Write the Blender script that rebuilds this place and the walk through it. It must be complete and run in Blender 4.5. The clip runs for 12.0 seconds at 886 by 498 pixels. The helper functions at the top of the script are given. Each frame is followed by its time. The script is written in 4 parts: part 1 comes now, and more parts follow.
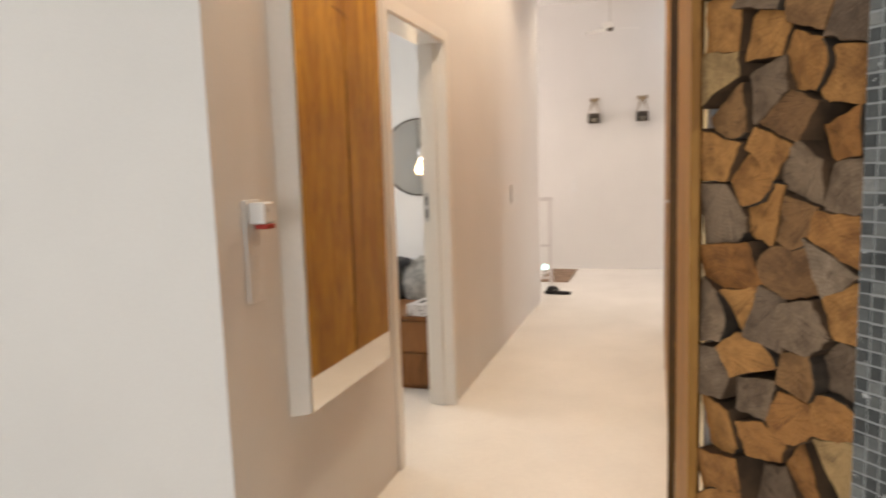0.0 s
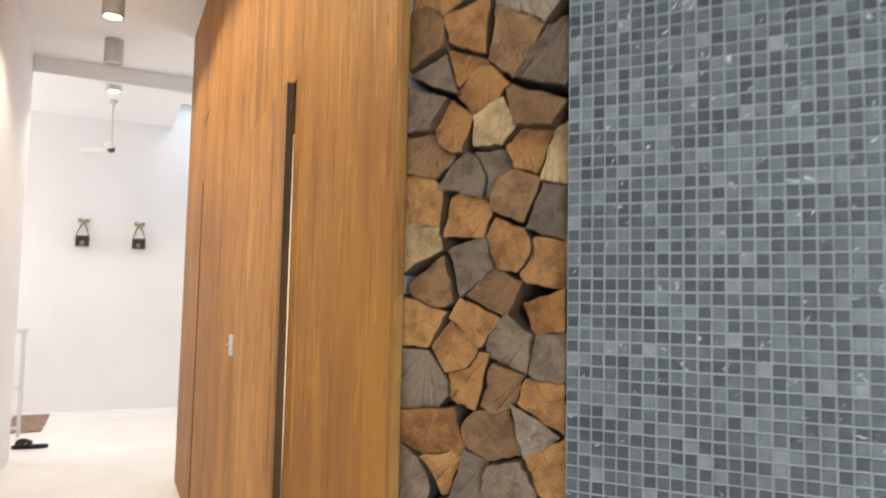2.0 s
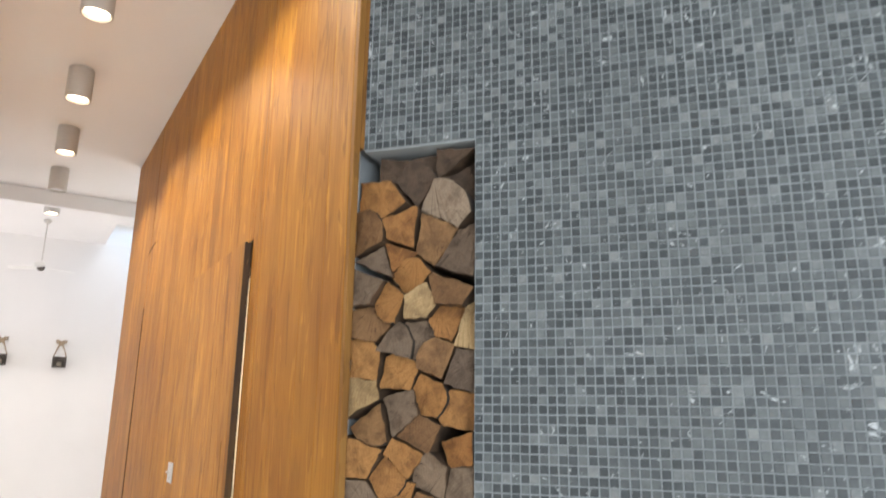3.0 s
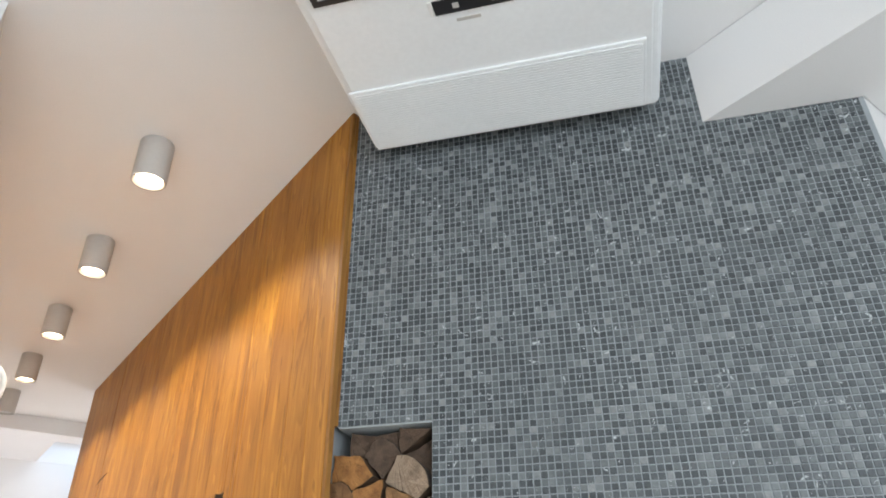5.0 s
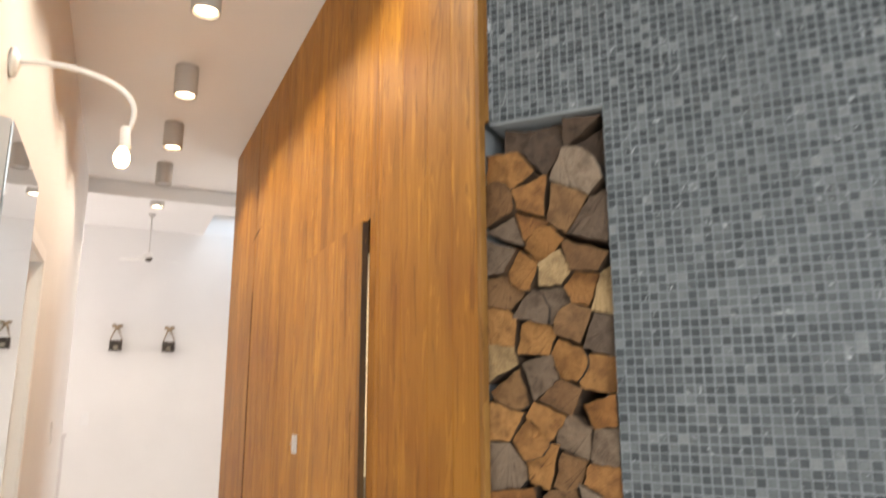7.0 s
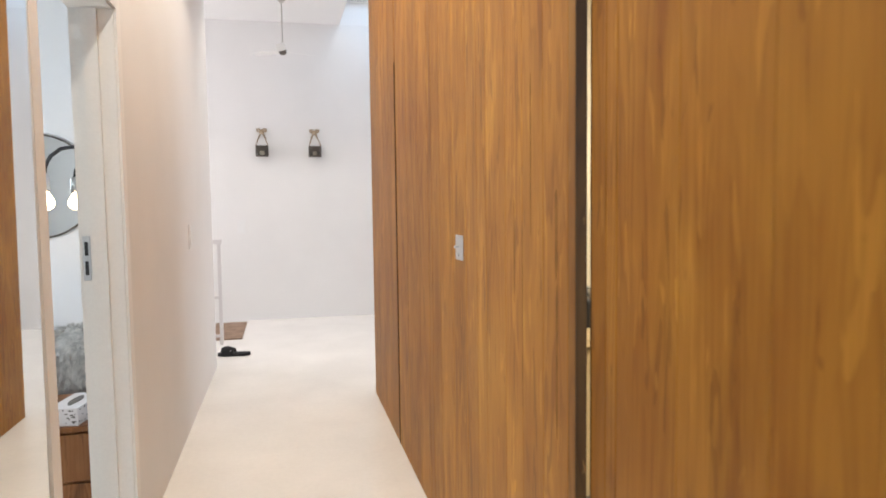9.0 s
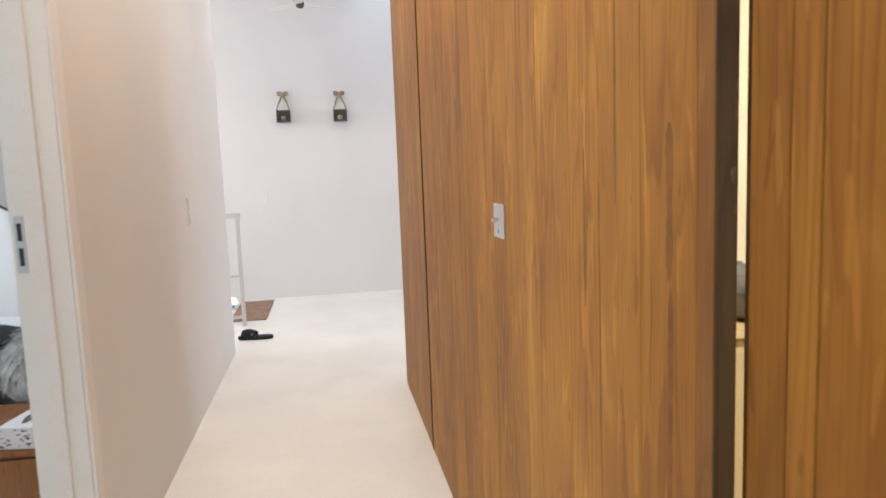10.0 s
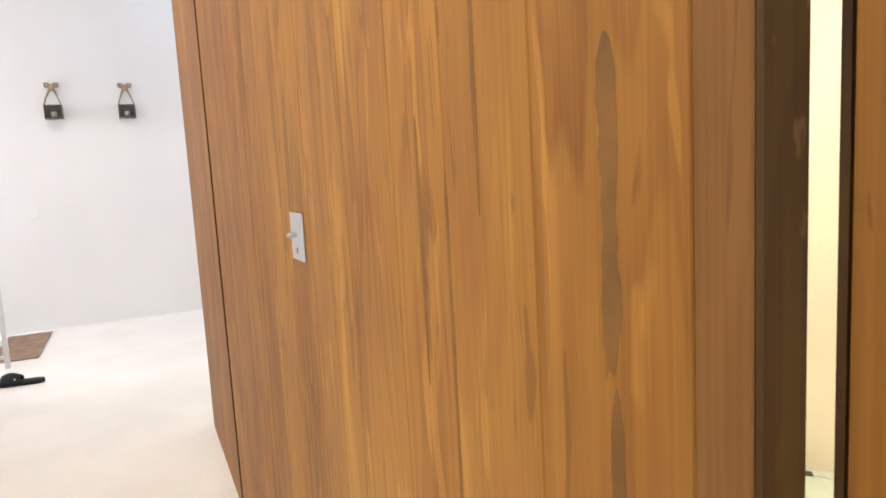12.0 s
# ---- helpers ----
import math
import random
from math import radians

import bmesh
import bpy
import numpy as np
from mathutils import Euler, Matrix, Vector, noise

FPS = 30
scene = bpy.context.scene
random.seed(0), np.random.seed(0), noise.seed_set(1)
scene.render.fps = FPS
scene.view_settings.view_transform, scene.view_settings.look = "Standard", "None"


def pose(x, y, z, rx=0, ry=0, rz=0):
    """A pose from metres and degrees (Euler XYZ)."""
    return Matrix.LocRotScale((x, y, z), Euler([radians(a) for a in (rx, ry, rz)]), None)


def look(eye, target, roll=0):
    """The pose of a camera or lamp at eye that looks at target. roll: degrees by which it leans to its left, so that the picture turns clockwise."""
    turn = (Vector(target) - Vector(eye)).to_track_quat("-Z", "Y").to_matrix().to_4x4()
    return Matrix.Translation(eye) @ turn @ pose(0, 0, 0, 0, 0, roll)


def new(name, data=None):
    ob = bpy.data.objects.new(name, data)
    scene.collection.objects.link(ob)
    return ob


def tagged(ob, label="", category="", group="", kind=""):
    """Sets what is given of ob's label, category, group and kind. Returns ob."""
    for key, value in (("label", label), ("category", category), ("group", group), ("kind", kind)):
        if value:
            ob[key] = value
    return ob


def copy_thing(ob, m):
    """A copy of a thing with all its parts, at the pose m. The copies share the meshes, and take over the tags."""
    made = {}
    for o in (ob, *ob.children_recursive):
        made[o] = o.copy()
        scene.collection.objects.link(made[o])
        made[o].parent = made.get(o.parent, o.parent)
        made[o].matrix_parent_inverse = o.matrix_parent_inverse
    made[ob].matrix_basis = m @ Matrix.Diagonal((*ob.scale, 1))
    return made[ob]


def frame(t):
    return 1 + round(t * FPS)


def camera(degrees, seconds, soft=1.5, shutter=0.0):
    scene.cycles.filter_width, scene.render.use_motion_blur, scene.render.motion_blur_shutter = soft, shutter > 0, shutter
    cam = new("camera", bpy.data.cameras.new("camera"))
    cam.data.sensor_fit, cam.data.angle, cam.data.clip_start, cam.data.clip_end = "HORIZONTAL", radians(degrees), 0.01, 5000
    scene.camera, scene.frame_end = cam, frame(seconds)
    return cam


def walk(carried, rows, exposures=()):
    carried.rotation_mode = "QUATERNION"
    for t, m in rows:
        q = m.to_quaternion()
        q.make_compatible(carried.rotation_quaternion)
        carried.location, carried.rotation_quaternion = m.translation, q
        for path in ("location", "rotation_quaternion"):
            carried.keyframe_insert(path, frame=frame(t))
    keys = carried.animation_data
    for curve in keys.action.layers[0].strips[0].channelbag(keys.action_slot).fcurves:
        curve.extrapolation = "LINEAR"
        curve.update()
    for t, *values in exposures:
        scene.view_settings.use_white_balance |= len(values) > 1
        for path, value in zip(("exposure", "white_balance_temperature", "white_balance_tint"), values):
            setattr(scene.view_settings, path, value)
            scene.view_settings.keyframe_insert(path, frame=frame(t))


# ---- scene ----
cam = camera(66.5, 12.0, soft=1.7, shutter=0.4)
PATH = [
    (0, (-0.058, -0.983, 1.338), (-0.661, 0.91, 1.106), -1.9),
    (0.5, (-0.139, -0.878, 1.325), (-0.248, 1.109, 1.121), -0.6),
    (1, (-0.22, -0.735, 1.332), (0.112, 1.233, 1.198), 0.2),
    (1.5, (-0.317, -0.721, 1.362), (0.344, 1.166, 1.346), 0.9),
    (2, (-0.462, -0.823, 1.398), (0.407, 0.973, 1.533), 1.2),
    (2.5, (-0.56, -0.984, 1.432), (0.42, 0.734, 1.731), 1.2),
    (3, (-0.657, -1.163, 1.461), (0.371, 0.49, 1.92), 0.8),
    (3.5, (-0.759, -1.287, 1.497), (0.29, 0.301, 2.112), 0.5),
    (3.7, (-0.811, -1.332, 1.499), (0.244, 0.225, 2.18), 0.5),
    (5.3, (-0.95, -1.51, 1.565), (0.083, -0.126, 2.573), -0.4),
    (5.5, (-0.956, -1.505, 1.568), (0.066, -0.102, 2.562), -0.3),
    (6, (-0.942, -1.437, 1.538), (0.043, 0.065, 2.419), -0.1),
    (6.5, (-0.874, -1.285, 1.482), (0.057, 0.353, 2.154), 0.1),
    (7, (-0.8, -1.121, 1.428), (0.047, 0.647, 1.828), -0.2),
    (7.5, (-0.758, -0.885, 1.388), (-0.001, 0.962, 1.512), -0.5),
    (7.7, (-0.763, -0.796, 1.368), (-0.023, 1.062, 1.418), -1.1),
    (9.3, (-0.54, 0.122, 1.318), (-0.139, 2.074, 1.142), -0.9),
    (9.5, (-0.518, 0.241, 1.315), (-0.14, 2.194, 1.108), -1.3),
    (10, (-0.432, 0.525, 1.296), (-0.099, 2.483, 1.066), -2.2),
    (10.5, (-0.346, 0.751, 1.3), (0.116, 2.686, 1.097), -2.9),
    (11, (-0.294, 0.947, 1.308), (0.412, 2.808, 1.11), -3.7),
    (11.5, (-0.261, 1.0, 1.295), (0.56, 2.809, 1.064), -3.6),
    (12, (-0.263, 0.982, 1.277), (0.554, 2.791, 1.03), -3.2),
]

walk(cam, [(t, look(eye, target, roll)) for t, eye, target, roll in PATH],
     exposures=[(0.0, -0.44, 7800, 15), (0.5, -0.15, 7100, 11), (1.0, -0.07, 6700, 10), (1.5, 0.0, 6600, 10), (2.5, 0.14, 6600, 10), (3.5, 0.14, 6600, 10), (5.5, 0.04, 6500, 10), (6.5, -0.01, 7050, 12), (7.5, -0.02, 7150, 13), (9.5, -0.19, 6250, 10), (10.2, -0.22, 6250, 10), (11.0, -0.12, 6250, 10), (12.0, 0.06, 6300, 10)])

# ---- world, daylight and lamps ----
world = bpy.data.worlds.new("sky")
scene.world = world
world.use_nodes = True
wn = world.node_tree.nodes
sky_node = wn.new("ShaderNodeTexSky")
sky_node.sky_type = "NISHITA"
sky_node.sun_disc = False
sky_node.ozone_density = 4.0
sky_node.sun_elevation, sky_node.sun_rotation = radians(40), radians(200)
wn["Background"].inputs["Strength"].default_value = 0.035
world.node_tree.links.new(sky_node.outputs[0], wn["Background"].inputs["Color"])

sun_data = bpy.data.lights.new("sun", "SUN")
sun_data.energy, sun_data.angle, sun_data.color = 0.6, radians(30), (1.0, 0.95, 0.88)
sun = new("sun", sun_data)
sun.matrix_world = pose(0, 0, 12, 50, 0, 20)


def area_lamp(name, m, w, h, watts, color):
    d = bpy.data.lights.new(name, "AREA")
    d.shape, d.size, d.size_y, d.energy, d.color = "RECTANGLE", w, h, watts, color
    ob = new(name, d)
    ob.matrix_world = m
    return ob


HF = 3.367            # ceiling of the end room
DAY = (0.82, 0.91, 1.0)
WARM = (1.0, 0.82, 0.60)
SPOT = (1.0, 0.91, 0.79)
# daylight in the window openings
area_lamp("living_window_light", look((-1.6, -5.02, 1.5), (-1.6, 0, 1.5)), 3.8, 2.3, 165, DAY)
# fill added to brighten the end wall, set in a made-up east window
area_lamp("end_room_fill_light", look((4.08, 6.7, 1.7), (0, 6.7, 1.7)), 1.5, 1.5, 55, (1.0, 0.96, 1.0))
area_lamp("stair_window_light", look((-4.08, 6.8, 2.0), (0, 6.8, 2.0)), 1.5, 1.9, 76, (1.0, 0.96, 1.0))
area_lamp("skylight_light", look((0.635, 7.30, HF + 0.235), (0.635, 7.301, 0)), 1.05, 1.05, 5.5, (0.36, 0.66, 1.0))
area_lamp("bedroom_window_light", look((-4.08, 3.2, 1.5), (-1, 3.2, 1.5)), 1.5, 1.4, 80, DAY)

LAMP_X = -0.555
LAMP_Y = (0.978, 1.942, 2.962, 3.958, 4.95, 6.02)
LAMP_LIT = (True, True, True, True, False, True)
LAMP_Z = 3.141


def point_lamp(name, at, watts, radius, color):
    d = bpy.data.lights.new(name, "POINT")
    d.energy, d.shadow_soft_size, d.color = watts, radius, color
    ob = new(name, d)
    ob.location = at
    return ob


def spot_lamp(name, at, watts, angle, color):
    d = bpy.data.lights.new(name, "SPOT")
    d.energy, d.spot_size, d.spot_blend, d.shadow_soft_size, d.color = watts, radians(angle), 0.50, 0.03, color
    ob = new(name, d)
    ob.matrix_world = look(at, (at[0], at[1] + 0.001, 0))
    return ob


for ly, lit in zip(LAMP_Y, LAMP_LIT):
    if lit:
        spot_lamp("downlight_beam", (LAMP_X, ly, LAMP_Z + (0.004 if ly < 5.5 else 0.062)), 73, 137, SPOT)
BULB = Vector((-0.836, 1.13, 2.130))
point_lamp("gooseneck_glow", BULB + Vector((0, 0, -0.06)), 1.3, 0.035, WARM)
BED_BULB = Vector((-2.20, 5.15, 1.36))
point_lamp("bedside_glow", BED_BULB + Vector((0, -0.06, 0)), 4, 0.03, WARM)
area_lamp("bathroom_glow", look((1.3, 1.7, 2.33), (1.3, 1.7, 0)), 0.3, 0.3, 62, (1.0, 0.88, 0.68))


# ---- materials ----
def nodes_of(name):
    m = bpy.data.materials.new(name)
    m.use_nodes = True
    t = m.node_tree
    return m, t.nodes, t.links, t.nodes["Principled BSDF"]


def ramp(n, stops):
    r = n.new("ShaderNodeValToRGB")
    while len(r.color_ramp.elements) < len(stops):
        r.color_ramp.elements.new(0.5)
    for e, (p, c) in zip(r.color_ramp.elements, stops):
        e.position, e.color = p, (*c, 1)
    return r


def coords(n, l, scale=(1, 1, 1), space="Object"):
    tc, mp = n.new("ShaderNodeTexCoord"), n.new("ShaderNodeMapping")
    mp.inputs["Scale"].default_value = scale
    l.new(tc.outputs[space], mp.inputs["Vector"])
    return mp


def noise_tex(n, l, vec, scale, detail=3, rough=0.55):
    t = n.new("ShaderNodeTexNoise")
    t.inputs["Scale"].default_value, t.inputs["Detail"].default_value, t.inputs["Roughness"].default_value = scale, detail, rough
    l.new(vec.outputs[0], t.inputs["Vector"])
    return t


def mixc(n, l, fac, a, b, mode="MIX"):
    m = n.new("ShaderNodeMix")
    m.data_type, m.blend_type = "RGBA", mode
    for sock, v in ((m.inputs[0], fac), (m.inputs[6], a), (m.inputs[7], b)):
        if isinstance(v, (int, float)):
            sock.default_value = v
        elif isinstance(v, tuple):
            sock.default_value = (*v, 1)
        else:
            l.new(v, sock)
    return m.outputs[2]


def bump(n, l, b, height, strength, dist=0.002):
    k = n.new("ShaderNodeBump")
    k.inputs["Strength"].default_value, k.inputs["Distance"].default_value = strength, dist
    l.new(height, k.inputs["Height"])
    l.new(k.outputs[0], b.inputs["Normal"])


def mat_plain(name, color, rough=0.5, metal=0.0, vary=0.06, grain=60.0, relief=0.15, big=3.0):
    """A surface of one colour with faint blotches and fine relief."""
    m, n, l, b = nodes_of(name)
    v = coords(n, l)
    fine, wide = noise_tex(n, l, v, grain, 4), noise_tex(n, l, v, big, 3)
    lo = tuple(max(0, c * (1 - vary)) for c in color)
    hi = tuple(min(1, c * (1 + vary * 0.6)) for c in color)
    c1 = ramp(n, [(0.35, lo), (0.65, hi)])
    l.new(wide.outputs[0], c1.inputs[0])
    c2 = ramp(n, [(0.3, (0.96, 0.96, 0.96)), (0.7, (1, 1, 1))])
    l.new(fine.outputs[0], c2.inputs[0])
    l.new(mixc(n, l, 1.0, c1.outputs[0], c2.outputs[0], "MULTIPLY"), b.inputs["Base Color"])
    b.inputs["Roughness"].default_value, b.inputs["Metallic"].default_value = rough, metal
    if relief:
        bump(n, l, b, fine.outputs[0], relief, 0.001)
    return m


def mat_glow(name, color, strength):
    m, n, l, b = nodes_of(name)
    b.inputs["Base Color"].default_value = (*color, 1)
    b.inputs["Emission Color"].default_value = (*color, 1)
    b.inputs["Emission Strength"].default_value = strength
    return m


def mat_wood(name, dark, mid, light, rough=0.52, wear=0.0):
    """Oiled larch: soft streaks along z, flames of growth rings that come and go, resin patches, fine fibres."""
    m, n, l, b = nodes_of(name)
    info = n.new("ShaderNodeObjectInfo")
    rnd = info.outputs["Random"]
    tc = n.new("ShaderNodeTexCoord")
    off = n.new("ShaderNodeVectorMath")
    off.operation = "MULTIPLY_ADD"
    comb = n.new("ShaderNodeCombineXYZ")
    for k in range(3):
        l.new(rnd, comb.inputs[k])
    off.inputs[1].default_value = (17.0, 31.0, 23.0)
    l.new(comb.outputs[0], off.inputs[0])
    l.new(tc.outputs["Object"], off.inputs[2])

    def grain(across, along, detail=3, rough=0.55, warp=0.0):
        mp = n.new("ShaderNodeMapping")
        mp.inputs["Scale"].default_value = (across, across, along)
        l.new(off.outputs[0], mp.inputs["Vector"])
        t = noise_tex(n, l, mp, 1.0, detail, rough)
        t.inputs["Distortion"].default_value = warp
        return t.outputs[0]

    def mask(value, stops):
        r = ramp(n, [(p, (c, c, c)) for p, c in stops])
        l.new(value, r.inputs[0])
        return r.outputs[0]

    def times(c, fac, value):
        return mixc(n, l, fac, c, value, "MULTIPLY")
    # broad streaks of sapwood and heartwood
    tone = ramp(n, [(0.32, dark), (0.45, mid), (0.56, mid), (0.70, light)])
    l.new(grain(8.5, 1.3, 4, 0.58, 0.8), tone.inputs[0])
    c = tone.outputs[0]
    # growth rings, drawn out into flames; strong in places, faint elsewhere
    flow = n.new("ShaderNodeMath")
    flow.operation = "MULTIPLY"
    l.new(grain(7.5, 0.85, 2, 0.45), flow.inputs[0])
    flow.inputs[1].default_value = 15.0
    frac = n.new("ShaderNodeMath")
    frac.operation = "FRACT"
    l.new(flow.outputs[0], frac.inputs[0])
    late = ramp(n, [(0.0, (1, 1, 1)), (0.35, (1.0, 0.99, 0.97)), (0.74, (0.76, 0.69, 0.56)), (0.88, (0.66, 0.57, 0.43)), (1.0, (1, 1, 1))])
    l.new(frac.outputs[0], late.inputs[0])
    c = times(c, mask(grain(6, 1.4, 2), [(0.44, 0.10), (0.64, 0.85)]), late.outputs[0])
    # dark resin runs with a sharp outline, and pale lozenges beside them
    resin = mask(grain(30, 4.2, 3, 0.55, 0.7), [(0.625, 0.0), (0.650, 0.55)])
    c = mixc(n, l, resin, c, tuple(q * 0.72 for q in dark))
    pale = mask(grain(28, 5.0, 2, 0.5, 0.6), [(0.335, 0.5), (0.365, 0.0)])
    c = mixc(n, l, pale, c, tuple(min(1, q * 1.12) for q in light))
    # darker handling marks, reddish and wide
    c = times(c, 1.0, ramp_of(n, l, grain(5.0, 2.2, 3), [(0.34, (0.80, 0.72, 0.66)), (0.60, (1, 1, 1))]))
    # fibres
    fibre = grain(240, 3.2, 3, 0.7)
    c = times(c, 0.8, ramp_of(n, l, fibre, [(0.33, (0.80, 0.77, 0.72)), (0.60, (1, 1, 1))]))
    c = times(c, 1.0, ramp_of(n, l, rnd, [(0.0, (0.82, 0.79, 0.75)), (1.0, (1.0, 1.0, 1.0))]))
    if wear:
        rub = mask(grain(30, 9, 4, 0.7), [(0.64, 0.0), (0.70, wear)])
        c = mixc(n, l, rub, c, (0.30, 0.16, 0.05))
    l.new(c, b.inputs["Base Color"])
    b.inputs["Roughness"].default_value = rough
    b.inputs["Specular IOR Level"].default_value = 0.28
    bump(n, l, b, fibre, 0.18, 0.001)
    return m


def ramp_of(n, l, value, stops):
    r = ramp(n, stops)
    l.new(value, r.inputs[0])
    return r.outputs[0]


M_WALL = mat_plain("white_plaster", (0.76, 0.75, 0.735), 0.62, vary=0.03, grain=220, relief=0.12, big=1.2)
M_CEIL = mat_plain("white_ceiling_paint", (0.80, 0.79, 0.78), 0.7, vary=0.02, grain=260, relief=0.08, big=1.0)
M_FLOOR = mat_plain("cream_poured_resin", (0.86, 0.83, 0.775), 0.20, vary=0.05, grain=35, relief=0.03, big=1.6)
M_LACQ = mat_plain("white_lacquer", (0.80, 0.79, 0.76), 0.32, vary=0.02, grain=90, relief=0.05)
M_WOOD = mat_wood("oiled_larch", (0.308, 0.128, 0.0145), (0.444, 0.201, 0.024), (0.585, 0.292, 0.041))
M_WOODWORN = mat_wood("worn_larch", (0.28, 0.130, 0.029), (0.38, 0.190, 0.045), (0.48, 0.260, 0.070), 0.6, 0.2)
M_WOODEDGE = mat_wood("dark_brown_larch", (0.055, 0.025, 0.003), (0.092, 0.043, 0.005), (0.12, 0.058, 0.008), 0.55, 0.6)
M_GREY = mat_plain("warm_grey_lamp_paint", (0.52, 0.50, 0.47), 0.55, vary=0.02, relief=0.05)
M_STEEL = mat_plain("brushed_steel", (0.62, 0.62, 0.62), 0.28, metal=1.0, vary=0.04, grain=120)
M_BLACK = mat_plain("black_plastic", (0.015, 0.015, 0.017), 0.4, vary=0.1)
M_DARK = mat_plain("dark_void", (0.02, 0.018, 0.016), 0.9)
M_PLASTER = mat_plain("grey_niche_render", (0.40, 0.43, 0.44), 0.8, vary=0.12, grain=90, relief=0.3, big=5)
M_GROUT = mat_plain("pale_grey_grout", (0.325, 0.35, 0.36), 0.85, vary=0.1, grain=200, relief=0.4, big=4)
M_LAMP = mat_glow("lamp_lens", (1.0, 0.80, 0.55), 14.0)
M_BULB = mat_glow("bulb_glass", (1.0, 0.72, 0.42), 16.0)
M_RED = mat_plain("red_plastic", (0.35, 0.03, 0.02), 0.4)
M_WHITEPL = mat_plain("white_plastic", (0.76, 0.76, 0.75), 0.35, vary=0.02, relief=0.03)


def mat_mirror():
    m, n, l, b = nodes_of("silvered_glass")
    b.inputs["Base Color"].default_value = (0.86, 0.88, 0.87, 1)
    b.inputs["Metallic"].default_value, b.inputs["Roughness"].default_value = 1.0, 0.015
    return m


M_MIRROR = mat_mirror()


def mat_tiles(name, per):
    """Blue-grey slate chips, each of its own shade, with pale veins."""
    m, n, l, b = nodes_of(name)
    info = n.new("ShaderNodeObjectInfo") if per == "Object" else n.new("ShaderNodeNewGeometry")
    rnd = info.outputs["Random"] if per == "Object" else info.outputs["Random Per Island"]
    v = coords(n, l)
    if per == "Object":
        v = n.new("ShaderNodeVectorMath")
        l.new(n.new("ShaderNodeTexCoord").outputs["Object"], v.inputs[0])
        l.new(info.outputs["Location"], v.inputs[1])
    cr = ramp(n, [(0.0, (0.042, 0.049, 0.052)), (0.30, (0.058, 0.067, 0.071)), (0.62, (0.089, 0.100, 0.104)), (0.85, (0.138, 0.150, 0.153)), (0.94, (0.180, 0.194, 0.196)), (1.0, (0.26, 0.27, 0.265))])
    l.new(rnd, cr.inputs[0])
    cloud = noise_tex(n, l, v, 55, 4)
    cc = ramp(n, [(0.3, (0.74, 0.76, 0.78)), (0.7, (1.20, 1.20, 1.19))])
    l.new(cloud.outputs[0], cc.inputs[0])
    c = mixc(n, l, 1.0, cr.outputs[0], cc.outputs[0], "MULTIPLY")
    vein = noise_tex(n, l, v, 21, 4, 0.6)
    vein.inputs["Distortion"].default_value = 2.5
    vr = ramp(n, [(0.652, (0, 0, 0)), (0.680, (1, 1, 1))])
    l.new(vein.outputs[0], vr.inputs[0])
    l.new(mixc(n, l, vr.outputs[0], c, (0.55, 0.57, 0.58)), b.inputs["Base Color"])
    b.inputs["Roughness"].default_value = 0.44
    bump(n, l, b, cloud.outputs[0], 0.25, 0.001)
    return m


M_TILE = mat_tiles("slate_mosaic_chip", "Object")
M_TILES = mat_tiles("slate_mosaic_field", "Island")


# ---- mesh helpers ----
def add_box(bm, lo, hi, m=None):
    x0, y0, z0 = lo
    x1, y1, z1 = hi
    vs = [bm.verts.new(p) for p in ((x0, y0, z0), (x1, y0, z0), (x1, y1, z0), (x0, y1, z0), (x0, y0, z1), (x1, y0, z1), (x1, y1, z1), (x0, y1, z1))]
    if m is not None:
        for v in vs:
            v.co = m @ v.co
    for f in ((0, 3, 2, 1), (4, 5, 6, 7), (0, 1, 5, 4), (1, 2, 6, 5), (2, 3, 7, 6), (3, 0, 4, 7)):
        bm.faces.new([vs[k] for k in f])
    return vs


def box(lo, hi, bevel=0.0, seg=2, m=None):
    bm = bmesh.new()
    add_box(bm, lo, hi, m)
    if bevel:
        bmesh.ops.bevel(bm, geom=bm.edges[:], offset=bevel, segments=seg, affect="EDGES", profile=0.5)
    return bm


def prism(poly, axis, a, b):
    """A polygon (two coordinates a corner) pushed from a to b along an axis."""
    bm = bmesh.new()

    def at(p, w):
        return {"x": (w, p[0], p[1]), "y": (p[0], w, p[1]), "z": (p[0], p[1], w)}[axis]
    lo = [bm.verts.new(at(p, a)) for p in poly]
    hi = [bm.verts.new(at(p, b)) for p in poly]
    bm.faces.new(lo)
    bm.faces.new(hi)
    for k in range(len(poly)):
        j = (k + 1) % len(poly)
        bm.faces.new((lo[k], lo[j], hi[j], hi[k]))
    bmesh.ops.recalc_face_normals(bm, faces=bm.faces[:])
    return bm


def lathe(profile, seg=32):
    """A turned shape from (radius, z) pairs."""
    bm = bmesh.new()
    rings = []
    for r, z in profile:
        if r < 1e-6:
            rings.append([bm.verts.new((0, 0, z))])
        else:
            rings.append([bm.verts.new((r * math.cos(2 * math.pi * k / seg), r * math.sin(2 * math.pi * k / seg), z)) for k in range(seg)])
    for a, b in zip(rings, rings[1:]):
        for k in range(seg):
            j = (k + 1) % seg
            if len(a) == 1 and len(b) == 1:
                continue
            if len(a) == 1:
                bm.faces.new((a[0], b[j], b[k]))
            elif len(b) == 1:
                bm.faces.new((a[k], a[j], b[0]))
            else:
                bm.faces.new((a[k], a[j], b[j], b[k]))
    bmesh.ops.recalc_face_normals(bm, faces=bm.faces[:])
    for f in bm.faces:
        f.smooth = True
    return bm


